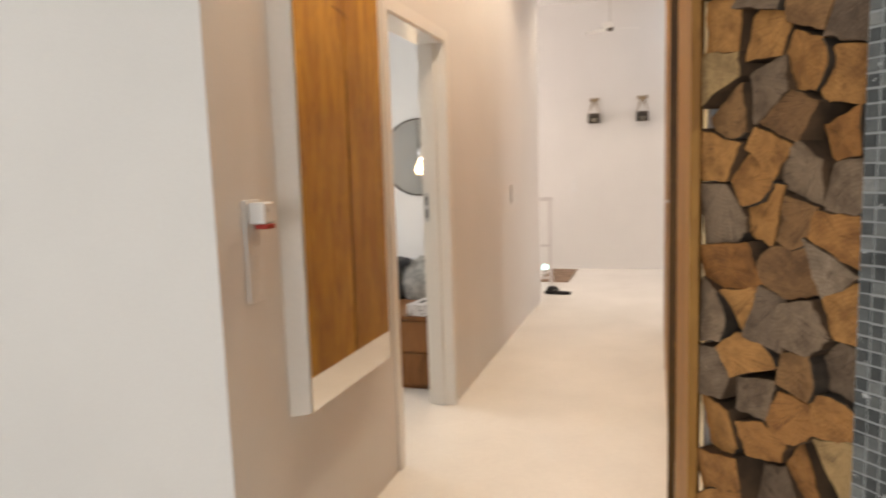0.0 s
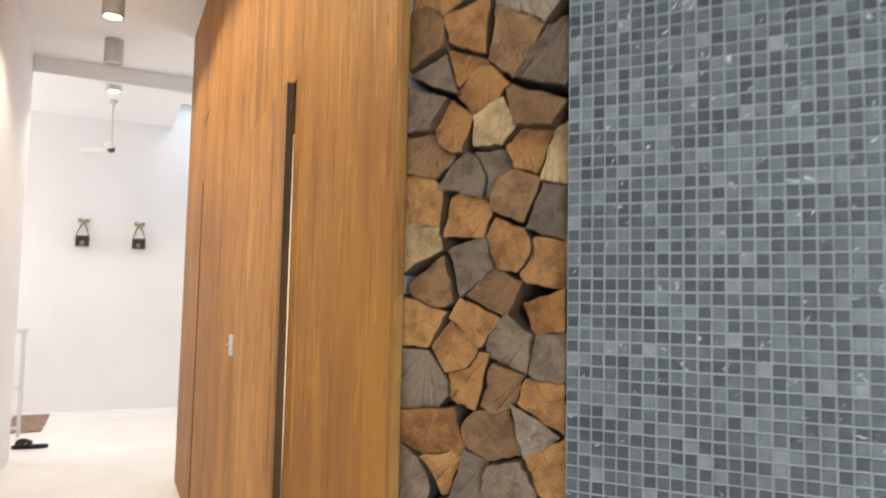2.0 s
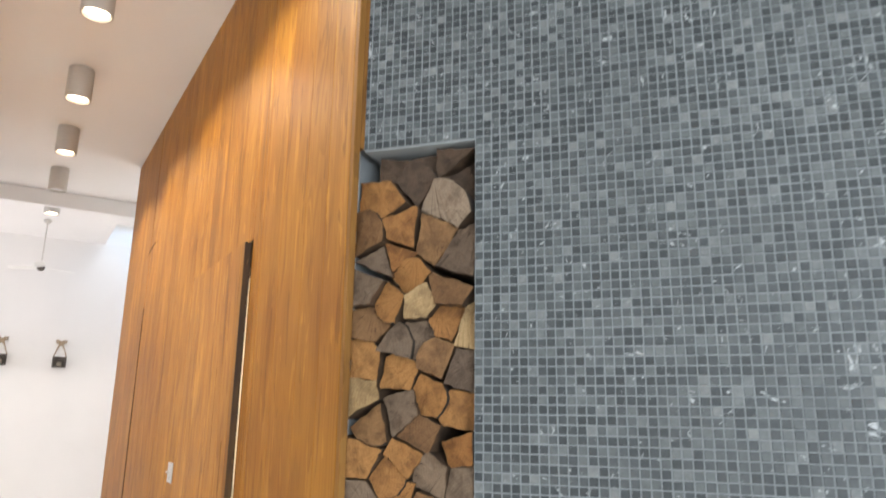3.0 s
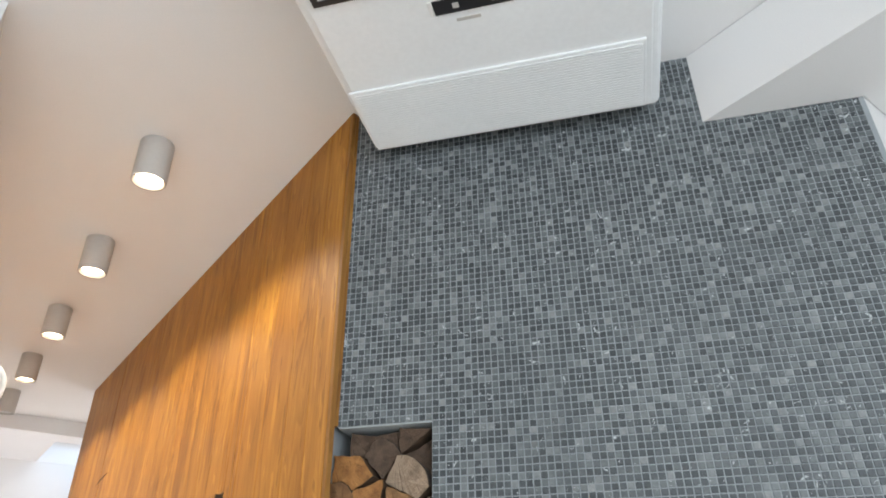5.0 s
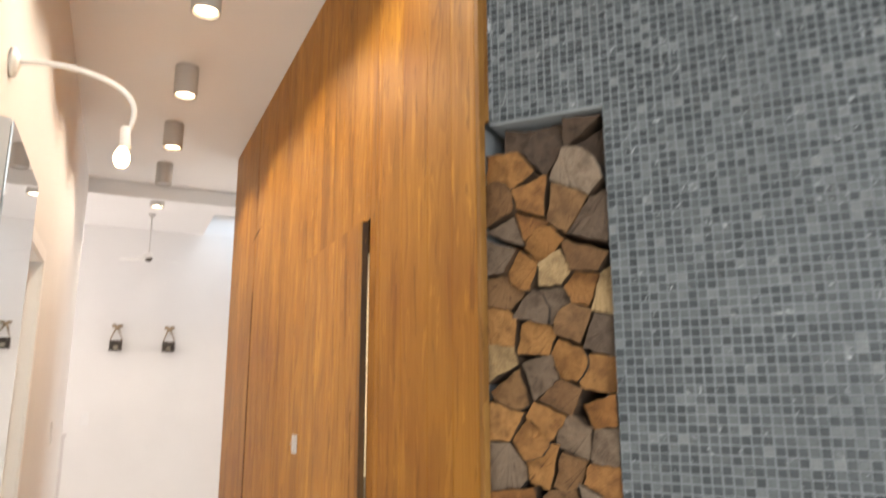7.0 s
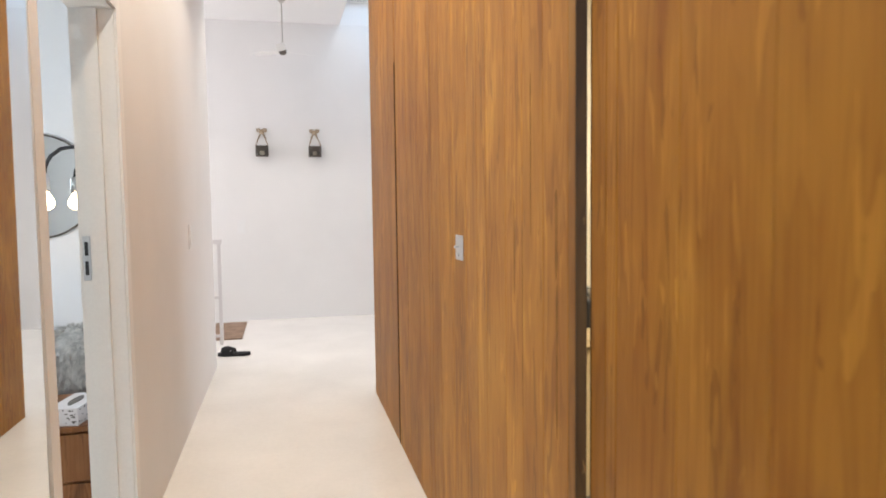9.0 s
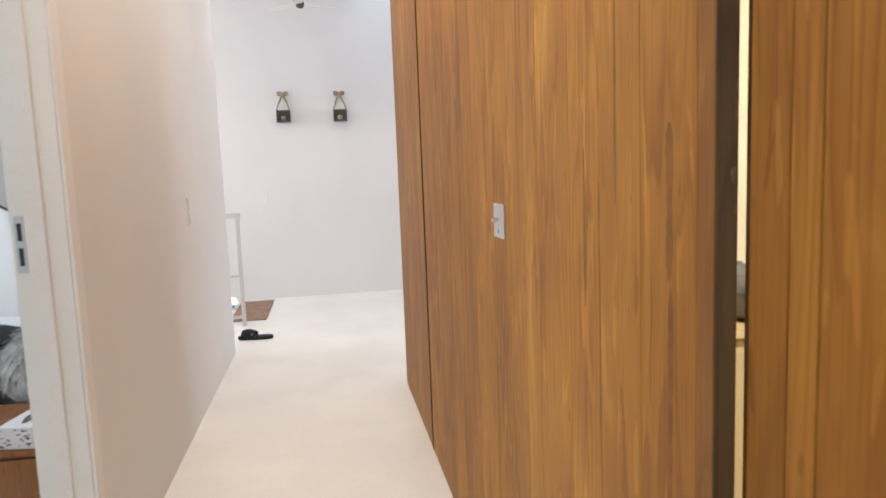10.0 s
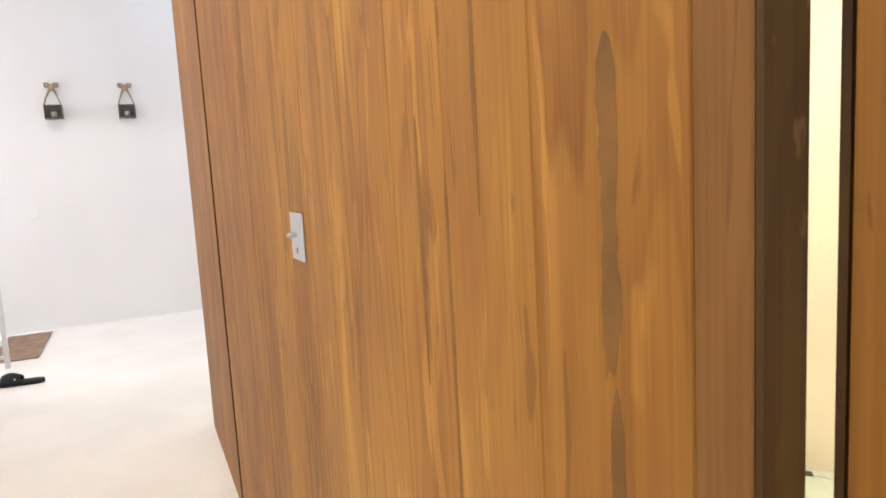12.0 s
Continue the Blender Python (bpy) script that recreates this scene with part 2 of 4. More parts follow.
def tube(points, radius, seg=10, taper=None):
    """A round bar along a line of points."""
    bm = bmesh.new()
    pts = [Vector(p) for p in points]
    rings = []
    for i, p in enumerate(pts):
        d = (pts[min(i + 1, len(pts) - 1)] - pts[max(i - 1, 0)]).normalized()
        side = d.cross(Vector((0.31, 0.17, 0.93))).normalized()
        up = d.cross(side)
        r = radius if taper is None else radius * taper(i / (len(pts) - 1))
        rings.append([bm.verts.new(p + r * (math.cos(2 * math.pi * k / seg) * side + math.sin(2 * math.pi * k / seg) * up)) for k in range(seg)])
    for a, b in zip(rings, rings[1:]):
        for k in range(seg):
            j = (k + 1) % seg
            bm.faces.new((a[k], a[j], b[j], b[k])).smooth = True
    bm.faces.new(rings[0])
    bm.faces.new(rings[-1])
    bmesh.ops.recalc_face_normals(bm, faces=bm.faces[:])
    return bm


def holed_wall(axis, a, b, u0, u1, z1, hu0, hu1, hz0, hz1):
    """A wall from a to b along its thin axis, u0 to u1 wide, z1 high, with one opening."""
    bm = bmesh.new()
    for p0, p1, q0, q1 in ((u0, hu0, 0, z1), (hu1, u1, 0, z1), (hu0, hu1, 0, hz0), (hu0, hu1, hz1, z1)):
        if axis == "x":
            add_box(bm, (a, p0, q0), (b, p1, q1))
        else:
            add_box(bm, (p0, a, q0), (p1, b, q1))
    return bm


def part(name, bm, material, parent=None, label="", m=None):
    """Links a bmesh as one mesh object, under a thing where one is given."""
    me = bpy.data.meshes.new(name)
    bm.to_mesh(me)
    bm.free()
    if material is not None:
        me.materials.append(material)
    ob = new(name, me)
    if m is not None:
        ob.matrix_basis = m
    if parent is not None:
        ob.parent = parent
    if label:
        ob["label"] = label
    return ob


def structure(name, bm, material, label="", category="wall"):
    return tagged(part(name, bm, material), label, category, kind="structure")


def thing(name, label, category, at=None, group=""):
    ob = new(name)
    ob.empty_display_size = 0.1
    if at is not None:
        ob.matrix_basis = at
    return tagged(ob, label, category, group)


# ---- the building ----
H = 3.33              # corridor and living room ceiling
WL = -1.16            # face of the corridor's wall
Y0, Y1 = 0.52, 5.66   # its two outer corners
DOOR0, DOOR1, DOORH = 1.77, 2.60, 2.03
FAR = 7.91
WOOD1 = 4.58
M0 = Vector((0.030, 0.334, 0))
MD = Vector((0.6306, -0.7761, 0)).normalized()
MN = Vector((-MD.y * -1, MD.x * -1, 0))     # points out of the tiled face
MOS = Matrix(((MD.x, -MN.x, 0, M0.x), (MD.y, -MN.y, 0, M0.y), (0, 0, 1, 0), (0, 0, 0, 1)))
MW = 1.72             # width of the tiled face
NW, NH, ND = 0.298, 2.105, 0.34   # log niche
MEND = M0 + MD * MW

structure("floor", box((-4.3, -5.2, -0.2), (4.3, 8.1, 0.0)), M_FLOOR, "seamless glossy cream poured resin floor", "floor")


def build_far_ceiling():
    bm = bmesh.new()
    hx0, hx1, hy0, hy1 = 0.085, 1.2, 6.76, 7.905
    for lo, hi in (((-4.3, 5.722), (4.3, hy0)), ((-4.3, hy1), (4.3, 8.1)), ((-4.3, hy0), (hx0, hy1)), ((hx1, hy0), (4.3, hy1))):
        add_box(bm, (lo[0], lo[1], HF), (hi[0], hi[1], HF + 0.25))
    return bm


structure("ceiling", box((-4.3, -5.2, H), (4.3, 5.72, HF + 0.25)), M_CEIL, "flat matt white painted ceiling", "ceiling")
structure("ceiling_end_room", build_far_ceiling(), M_CEIL, "flat white ceiling with a skylight opening", "ceiling")
structure("wall_corridor", prism([(Y0, 0), (DOOR0, 0), (DOOR0, DOORH), (DOOR1, DOORH), (DOOR1, 0), (Y1, 0), (Y1, H), (Y0, H)], "x", WL - 0.14, WL), M_WALL,
          "smooth white plaster corridor wall with a doorway")
structure("wall_living_return", box((-4.2, Y0, 0), (WL - 0.14, Y0 + 0.14, H)), M_WALL, "plain white plaster wall facing the living room")
structure("wall_bedroom_end", box((-4.2, Y1 - 0.15, 0), (WL - 0.14, Y1, H)), M_WALL, "plain white plaster bedroom wall")
structure("wall_far", box((-4.2, FAR, 0), (4.2, FAR + 0.15, HF + 0.25)), M_WALL, "tall smooth white end wall")
structure("wall_stair_side", holed_wall("x", -4.2, -4.06, Y1, FAR, HF, 6.0, 7.6, 1.0, 3.0), M_WALL, "white wall with a tall stair window opening")
structure("wall_east", holed_wall("x", 4.06, 4.2, -5.0, FAR, HF, 5.9, 7.5, 0.9, 2.5), M_WALL, "white plaster wall with a window opening")
structure("wall_box_back", box((0.102, WOOD1 - 0.12, 0), (4.06, WOOD1 - 0.004, H)), M_WALL, "plain white plaster wall behind the timber box")
structure("wall_chimney_side", box((MEND.x + 0.004, MEND.y, 0), (4.06, MEND.y + 0.14, H)), M_WALL, "plain white plaster wall beside the tiled chimney")
structure("wall_back", holed_wall("y", -5.15, -5.0, -4.2, 4.2, H, -3.5, 0.3, 0.3, 2.65), M_WALL, "white wall with a wide window opening")
structure("wall_west_living", box((-4.2, -5.0, 0), (-4.06, Y0, H)), M_WALL, "plain white plaster wall")
structure("wall_west_bedroom", holed_wall("x", -4.2, -4.06, Y0 + 0.14, Y1 - 0.15, H, 2.4, 4.0, 0.75, 2.25), M_WALL, "bedroom wall with a window opening")
structure("beam", box((-4.06, Y1 + 0.002, 3.19), (4.06, 5.72, H - 0.002)), M_CEIL, "white boxed ceiling beam across the corridor end", "beam")


# soffit beside the chimney: a dropped ceiling that starts at the tiled face
SOF = M0 + MD * 1.232 + MN * 0.004
SOF_END = MEND + MN * 0.004
structure("soffit", prism([(SOF.x, SOF.y), (SOF_END.x, SOF_END.y), (4.05, SOF_END.y), (4.05, -4.99), (SOF.x, -4.99)], "z", 3.03, H - 0.003), M_CEIL, "dropped white ceiling beside the chimney", "soffit")


# ---- chimney breast with mosaic and niche ----
def build_chimney():
    bm = bmesh.new()
    add_box(bm, (NW, 0, 0), (MW, ND, H), MOS)
    add_box(bm, (0.0, 0, NH), (NW, ND, H), MOS)
    add_box(bm, (0.0, ND - 0.02, 0), (NW, ND, NH), MOS)
    return bm


chimney = structure("wall_chimney", build_chimney(), M_GROUT, "chimney breast clad in small blue-grey slate mosaic", "wall")
part("niche_side", box((-0.036, 0.03, 0), (-0.023, ND, NH + 0.06), m=MOS), M_PLASTER, chimney)
part("niche_top", box((0.002, 0.003, NH - 0.006), (NW - 0.002, ND - 0.02, NH - 0.001), m=MOS), M_PLASTER, chimney)

# ---- timber box beside the corridor ----
GAP0, GAP1, GAPH = 1.167, 1.186, 2.03
HINGE, AJAR = 2.104, 0.0225
SEAM = 3.53
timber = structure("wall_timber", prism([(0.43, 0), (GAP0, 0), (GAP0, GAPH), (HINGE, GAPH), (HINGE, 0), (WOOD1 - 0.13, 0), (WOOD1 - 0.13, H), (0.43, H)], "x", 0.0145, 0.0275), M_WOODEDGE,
                   "corridor wall clad in vertical oiled larch boards", "wall")
part("end_trim", box((0.0, 0.328, 0.0), (0.017, 0.352, H), 0.0015, 1), M_WOODWORN, timber)
part("corner_trim", box((0.0173, 0.3285, NH), (0.0290, 0.351, H), 0.001, 1), M_WOODWORN, timber)
part("end_trim", box((0.001, WOOD1 - 0.012, 0.0), (0.10, WOOD1, H)), M_WOOD, timber)
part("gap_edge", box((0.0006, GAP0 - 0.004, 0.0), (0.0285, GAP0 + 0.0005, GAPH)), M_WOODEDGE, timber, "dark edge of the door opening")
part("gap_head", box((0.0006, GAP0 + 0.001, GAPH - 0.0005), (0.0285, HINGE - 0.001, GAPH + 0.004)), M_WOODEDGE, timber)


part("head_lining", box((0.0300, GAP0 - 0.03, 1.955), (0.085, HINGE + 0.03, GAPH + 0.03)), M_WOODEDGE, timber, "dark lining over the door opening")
# shadow line at the second door's seam, added as a thin dark strip
part("door_edge", box((-0.0045, SEAM - 0.002, 0.002), (0.0, SEAM + 0.004, 2.06), 0.0012, 1), M_WOODEDGE, timber, "dark strip drawn as the shadow line of a second flush door")


# the door leaf stands a little ajar, hinged at its far side
leaf = tagged(new("door_2"), "flush door clad in oiled larch boards, standing slightly ajar", "door", kind="structure")
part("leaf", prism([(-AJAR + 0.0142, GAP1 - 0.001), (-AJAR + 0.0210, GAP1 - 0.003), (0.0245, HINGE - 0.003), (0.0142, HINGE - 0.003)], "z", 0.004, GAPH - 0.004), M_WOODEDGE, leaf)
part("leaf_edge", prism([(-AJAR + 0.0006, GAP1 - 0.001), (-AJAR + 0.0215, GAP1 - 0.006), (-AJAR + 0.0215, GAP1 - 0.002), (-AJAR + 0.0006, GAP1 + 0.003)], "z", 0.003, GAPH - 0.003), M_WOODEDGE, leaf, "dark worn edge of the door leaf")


def board(y0, y1, z0=0.002, z1=H - 0.002, material=None, owner=None, gap=(0.0002, 0.0002)):
    """One vertical board with eased edges on its face; those of the leaf follow its slant."""
    bm = bmesh.new()
    x = 0.0
    e = 0.0013
    ys = (y0 + gap[0], y0 + gap[0] + e, y1 - gap[1] - e, y1 - gap[1])
    xs = (x + 0.014, x + e, x, x, x + e, x + 0.014)
    prof = [(ys[0], xs[0]), (ys[0], xs[1]), (ys[1], xs[2]), (ys[2], xs[3]), (ys[3], xs[4]), (ys[3], xs[5])]
    if owner:
        prof = [(py, px - AJAR * (HINGE - py) / (HINGE - GAP1)) for py, px in prof]
    lo = [bm.verts.new((px, py, z0)) for py, px in prof]
    hi = [bm.verts.new((px, py, z1)) for py, px in prof]
    for k in range(len(prof) - 1):
        bm.faces.new((lo[k], lo[k + 1], hi[k + 1], hi[k]))
    bm.faces.new(lo[::-1])
    bm.faces.new(hi)
    bmesh.ops.recalc_face_normals(bm, faces=bm.faces[:])
    part("board", bm, material or M_WOOD, owner or timber)


OPEN_JOINTS = (1.058, 1.100, 1.962, 2.640, 2.715, 3.215)


def boards(edges, **kw):
    """A run of boards; at some joints the wood has shrunk and left a dark line."""
    for y0, y1 in zip(edges, edges[1:]):
        board(y0, y1, gap=tuple(0.0010 if y in OPEN_JOINTS else 0.0002 for y in (y0, y1)), **kw)


boards((0.353, 0.492, 0.655, 0.860, 1.058, 1.100, GAP0 - 0.005))
board(GAP0 - 0.004, GAP1 + 0.004, z0=GAPH + 0.006)
seams = [GAP1 + 0.004, GAP1 + 0.040, 1.372, 1.520, 1.660, 1.855, 1.962, HINGE - 0.001]
for k, (a, b) in enumerate(zip(seams, seams[1:])):
    board(a, b, z1=GAPH - 0.002, material=None if k else M_WOODWORN, owner=leaf)
boards(seams, z0=GAPH + 0.001)
boards((HINGE, 2.290, 2.490, 2.640, 2.715, 2.930, 3.215, SEAM - 0.004))
boards((SEAM + 0.009, 3.790, 4.010, 4.250, WOOD1 - 0.014))


# ---- stacked logs ----
def mat_log_end(name, dark, light):
    m, n, l, b = nodes_of(name)
    info = n.new("ShaderNodeObjectInfo")
    v = coords(n, l)
    sep = n.new("ShaderNodeSeparateXYZ")
    l.new(v.outputs[0], sep.inputs[0])
    warp = noise_tex(n, l, v, 18, 3)
    flat = n.new("ShaderNodeMapping")
    flat.inputs["Scale"].default_value = (1, 0.05, 1)
    l.new(v.outputs[0], flat.inputs["Vector"])
    rings = n.new("ShaderNodeTexWave")
    rings.wave_type, rings.rings_direction = "RINGS", "Y"
    rings.inputs["Scale"].default_value, rings.inputs["Distortion"].default_value, rings.inputs["Detail"].default_value = 45, 2.0, 2
    l.new(flat.outputs[0], rings.inputs["Vector"])
    base = ramp(n, [(0.0, dark), (1.0, light)])
    l.new(info.outputs["Random"], base.inputs[0])
    rr = ramp(n, [(0.2, (0.84, 0.80, 0.76)), (0.8, (1, 1, 1))])
    l.new(rings.outputs[0], rr.inputs[0])
    c = mixc(n, l, 0.55, base.outputs[0], rr.outputs[0], "MULTIPLY")
    st = ramp(n, [(0.36, (0.42, 0.38, 0.35)), (0.56, (1, 1, 1))])
    wide = noise_tex(n, l, v, 22, 5, 0.65)
    l.new(wide.outputs[0], st.inputs[0])
    c = mixc(n, l, 0.75, c, st.outputs[0], "MULTIPLY")
    spin = n.new("ShaderNodeVectorMath")
    spin.operation = "NORMALIZE"
    l.new(flat.outputs[0], spin.inputs[0])
    rays = noise_tex(n, l, spin, 7.0, 2)
    ck = ramp(n, [(0.485, (1, 1, 1)), (0.5, (0.28, 0.24, 0.22)), (0.515, (1, 1, 1))])
    l.new(rays.outputs[0], ck.inputs[0])
    keep = ramp(n, [(0.48, (0, 0, 0)), (0.56, (1, 1, 1))])
    l.new(warp.outputs[0], keep.inputs[0])
    c = mixc(n, l, keep.outputs[0], c, mixc(n, l, 1.0, c, ck.outputs[0], "MULTIPLY"))
    streak = noise_tex(n, l, spin, 40.0, 2)
    sk = ramp(n, [(0.35, (0.82, 0.80, 0.78)), (0.65, (1, 1, 1))])
    l.new(streak.outputs[0], sk.inputs[0])
    c = mixc(n, l, 0.8, c, sk.outputs[0], "MULTIPLY")
    fine = noise_tex(n, l, v, 330, 3, 0.7)
    fr = ramp(n, [(0.35, (0.78, 0.75, 0.72)), (0.6, (1, 1, 1))])
    l.new(fine.outputs[0], fr.inputs[0])
    l.new(mixc(n, l, 0.8, c, fr.outputs[0], "MULTIPLY"), b.inputs["Base Color"])
    b.inputs["Roughness"].default_value = 0.8
    bump(n, l, b, wide.outputs[0], 0.9, 0.010)
    return m


M_LOGS = {"o": mat_log_end("orange_split_wood", (0.37, 0.160, 0.045), (0.55, 0.275, 0.088)),
          "b": mat_log_end("brown_split_wood", (0.24, 0.124, 0.052), (0.36, 0.195, 0.080)),
          "g": mat_log_end("grey_weathered_wood", (0.18, 0.124, 0.084), (0.31, 0.222, 0.150)),
          "p": mat_log_end("pale_fresh_wood", (0.50, 0.33, 0.15), (0.58, 0.40, 0.20)),
          # top row: shade under the niche ceiling put into the wood colour
          "d": mat_log_end("shaded_top_wood", (0.105, 0.066, 0.042), (0.165, 0.108, 0.070)),
          "w": mat_log_end("pale_barked_wood", (0.33, 0.25, 0.18), (0.42, 0.32, 0.23))}
# brown of the cleft sides darkened to put shade into the crevices
M_CLEFT = mat_plain("shaded_brown_cleft_side", (0.095, 0.055, 0.029), 0.9, vary=0.4, grain=90, relief=0.7, big=14)
M_BARK = mat_plain("dark_log_bark", (0.050, 0.036, 0.026), 0.9, vary=0.5, grain=70, relief=0.8, big=18)


def clip_cell(poly, p, q, wp, wq):
    """Keeps the part of poly that is nearer to p than to q, with weights."""
    d = q - p
    c = (q.dot(q) - p.dot(p) - wq + wp) / 2
    out = []
    for k in range(len(poly)):
        a, b = poly[k], poly[(k + 1) % len(poly)]
        fa, fb = d.dot(a) - c, d.dot(b) - c
        if fa <= 0:
            out.append(a)
        if (fa < 0) != (fb < 0) and abs(fa - fb) > 1e-9:
            out.append(a + (b - a) * (fa / (fa - fb)))
    return out


def log_mesh(cell, pith, front, rng):
    """A split log: straight cleft sides, one side round under bark, the end sawn a little askew."""
    mid = sum(cell, Vector((0, 0))) / len(cell)
    shrunk = [mid + (p - mid) * rng.uniform(0.905, 0.98) for p in cell]
    nn = len(shrunk)
    sides = sorted(range(nn), key=lambda k: -(shrunk[(k + 1) % nn] - shrunk[k]).length)
    round_side = sides[0] if rng.random() < 0.55 else sides[min(1, nn - 1)]
    has_bark = rng.random() < 0.6
    line, bark = [], []
    for k in range(nn):
        a, b, c = shrunk[k - 1], shrunk[k], shrunk[(k + 1) % nn]
        r = min(rng.uniform(0.001, 0.003), 0.3 * (b - a).length, 0.3 * (c - b).length)
        p0, p1 = b + (a - b).normalized() * r, b + (c - b).normalized() * r
        line += [p0, p1]
        bark += [has_bark and k == round_side, has_bark and k == round_side]
        nrm = Vector(((c - b).y, -(c - b).x)).normalized()
        if nrm.dot((b + c) / 2 - mid) < 0:
            nrm = -nrm
        length = (c - b).length
        steps = max(2, int(length / 0.012))
        for i in range(1, steps):
            f = i / steps
            wob = noise.noise(Vector((k * 7.1 + mid.x * 90, f * 4.0, mid.y * 40))) * 0.0055
            bulge = (length * 0.19 * 4 * f * (1 - f) if has_bark else 0.0) if k == round_side else -0.006 * length * math.sin(math.pi * f)
            line.append(p1 + (c - p1) * f + nrm * (wob + bulge))
            bark.append(has_bark and k == round_side)
    bm = bmesh.new()
    tilt = rng.uniform(-0.34, 0.34), rng.uniform(-0.34, 0.34)

    def put(p, y):
        return bm.verts.new((min(max(p.x, -0.021), NW - 0.003) - pith.x, y, p.y - pith.y))

    def sawn(p):
        q = p - mid
        return max(front + q.x * tilt[0] + q.y * tilt[1], -0.008) + noise.noise(Vector((p.x * 60, p.y * 60, front * 50))) * 0.002
    rim = [put(mid + (p - mid) * 0.97, sawn(p)) for p in line]
    inner = [put(mid + (p - mid) * 0.5, sawn(mid + (p - mid) * 0.5) + rng.uniform(-0.0012, 0.0012)) for p in line]
    lip = [put(p, sawn(p) + 0.003) for p in line]
    back = [put(mid + (p - mid) * 0.985, 0.30) for p in line]
    core = put(mid, sawn(mid))
    for k in range(len(line)):
        j = (k + 1) % len(line)
        bm.faces.new((core, inner[k], inner[j])).material_index = 0
        bm.faces.new((inner[k], rim[k], rim[j], inner[j])).material_index = 0
        bm.faces.new((rim[k], lip[k], lip[j], rim[j])).material_index = 1 if bark[k] else 0
        f = bm.faces.new((lip[k], back[k], back[j], lip[j]))
        f.material_index = 1 if bark[k] else 2
    bmesh.ops.recalc_face_normals(bm, faces=bm.faces[:])
    return bm


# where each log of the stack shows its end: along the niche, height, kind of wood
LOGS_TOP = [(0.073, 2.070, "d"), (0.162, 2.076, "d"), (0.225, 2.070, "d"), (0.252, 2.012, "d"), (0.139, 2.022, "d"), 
            (0.060, 1.966, "o"), (0.216, 1.954, "w"), (0.023, 1.875, "b"), (0.114, 1.885, "o"), (0.174, 1.866, "b"), (0.097, 1.833, "o"),
            (0.251, 1.811, "g"), (0.042, 1.806, "g"), (0.123, 1.759, "o"), (0.020, 1.748, "g"), (0.229, 1.740, "b"), (0.085, 1.709, "o"),
            (0.154, 1.707, "p"), (0.225, 1.656, "o"), (0.275, 1.642, "p"), (0.033, 1.661, "b")]
LOGS_EYE = [(0.104, 1.610, "g"), (0.156, 1.623, "g"), (0.021, 1.569, "o"), (0.202, 1.582, "b"), (0.265, 1.548, "g"), (0.102, 1.541, "o"),
            (0.012, 1.480, "p"), (0.036, 1.420, "b"), (0.116, 1.455, "g"), (0.182, 1.482, "o"), (0.253, 1.450, "o"), (0.169, 1.404, "b"),
            (0.024, 1.355, "o"), (0.134, 1.348, "o"), (0.258, 1.367, "o"), (0.192, 1.314, "g"), (0.268, 1.300, "g"), (0.094, 1.301, "o"),
            (0.125, 1.262, "o"), (0.026, 1.251, "g"), (0.179, 1.244, "b"), (0.261, 1.216, "o"), (0.055, 1.151, "o"), (0.176, 1.156, "b")]
LOGS_LOW = [(0.222, 1.170, "w"), (0.012, 1.050, "g"), (0.073, 1.070, "o"), (0.124, 1.060, "g"), (0.196, 1.072, "g"), (0.267, 1.108, "o"),
            (0.012, 0.958, "g"), (0.085, 0.997, "o"), (0.188, 0.982, "b"), (0.260, 1.009, "g"), (0.104, 0.936, "g"), (0.023, 0.850, "o"),
            (0.130, 0.848, "o"), (0.179, 0.913, "o"), (0.246, 0.938, "o"), (0.044, 0.771, "o"), (0.182, 0.827, "o"), (0.253, 0.862, "p"),
            (0.149, 0.785, "g")]


def log_seeds():
    rng = random.Random(11)
    out = [(Vector((a, z)), rng.uniform(0, 0.0006), kind) for a, z, kind in LOGS_TOP + LOGS_EYE + LOGS_LOW]
    z, k = 0.05, 0
    while z < 0.70:
        n = 3 if k % 2 else 4
        for i in range(n):
            out.append((Vector((NW * (i + 0.5) / n + rng.uniform(-0.018, 0.018), z + rng.uniform(-0.022, 0.022))), rng.uniform(0, 0.001), rng.choice("oobgg")))
        z += 0.083
        k += 1
    return out


def simplify(cell, least):
    """Drops short sides, as a split leaves few."""
    pts = list(cell)
    while len(pts) > 3:
        k = min(range(len(pts)), key=lambda i: (pts[i] - pts[(i + 1) % len(pts)]).length)
        j = (k + 1) % len(pts)
        if (pts[k] - pts[j]).length > least:
            break
        pts[k] = (pts[k] + pts[j]) / 2
        pts.pop(j)

    def size(q):
        return abs(sum(a.x * b.y - a.y * b.x for a, b in zip(q, q[1:] + q[:1]))) / 2
    mid = sum(pts, Vector((0, 0))) / len(pts)
    grow = min(1.22, math.sqrt(size(cell) / size(pts)))
    return [Vector((min(max(c.x, -0.021), NW - 0.001), c.y)) for c in (mid + (p - mid) * grow for p in pts)]


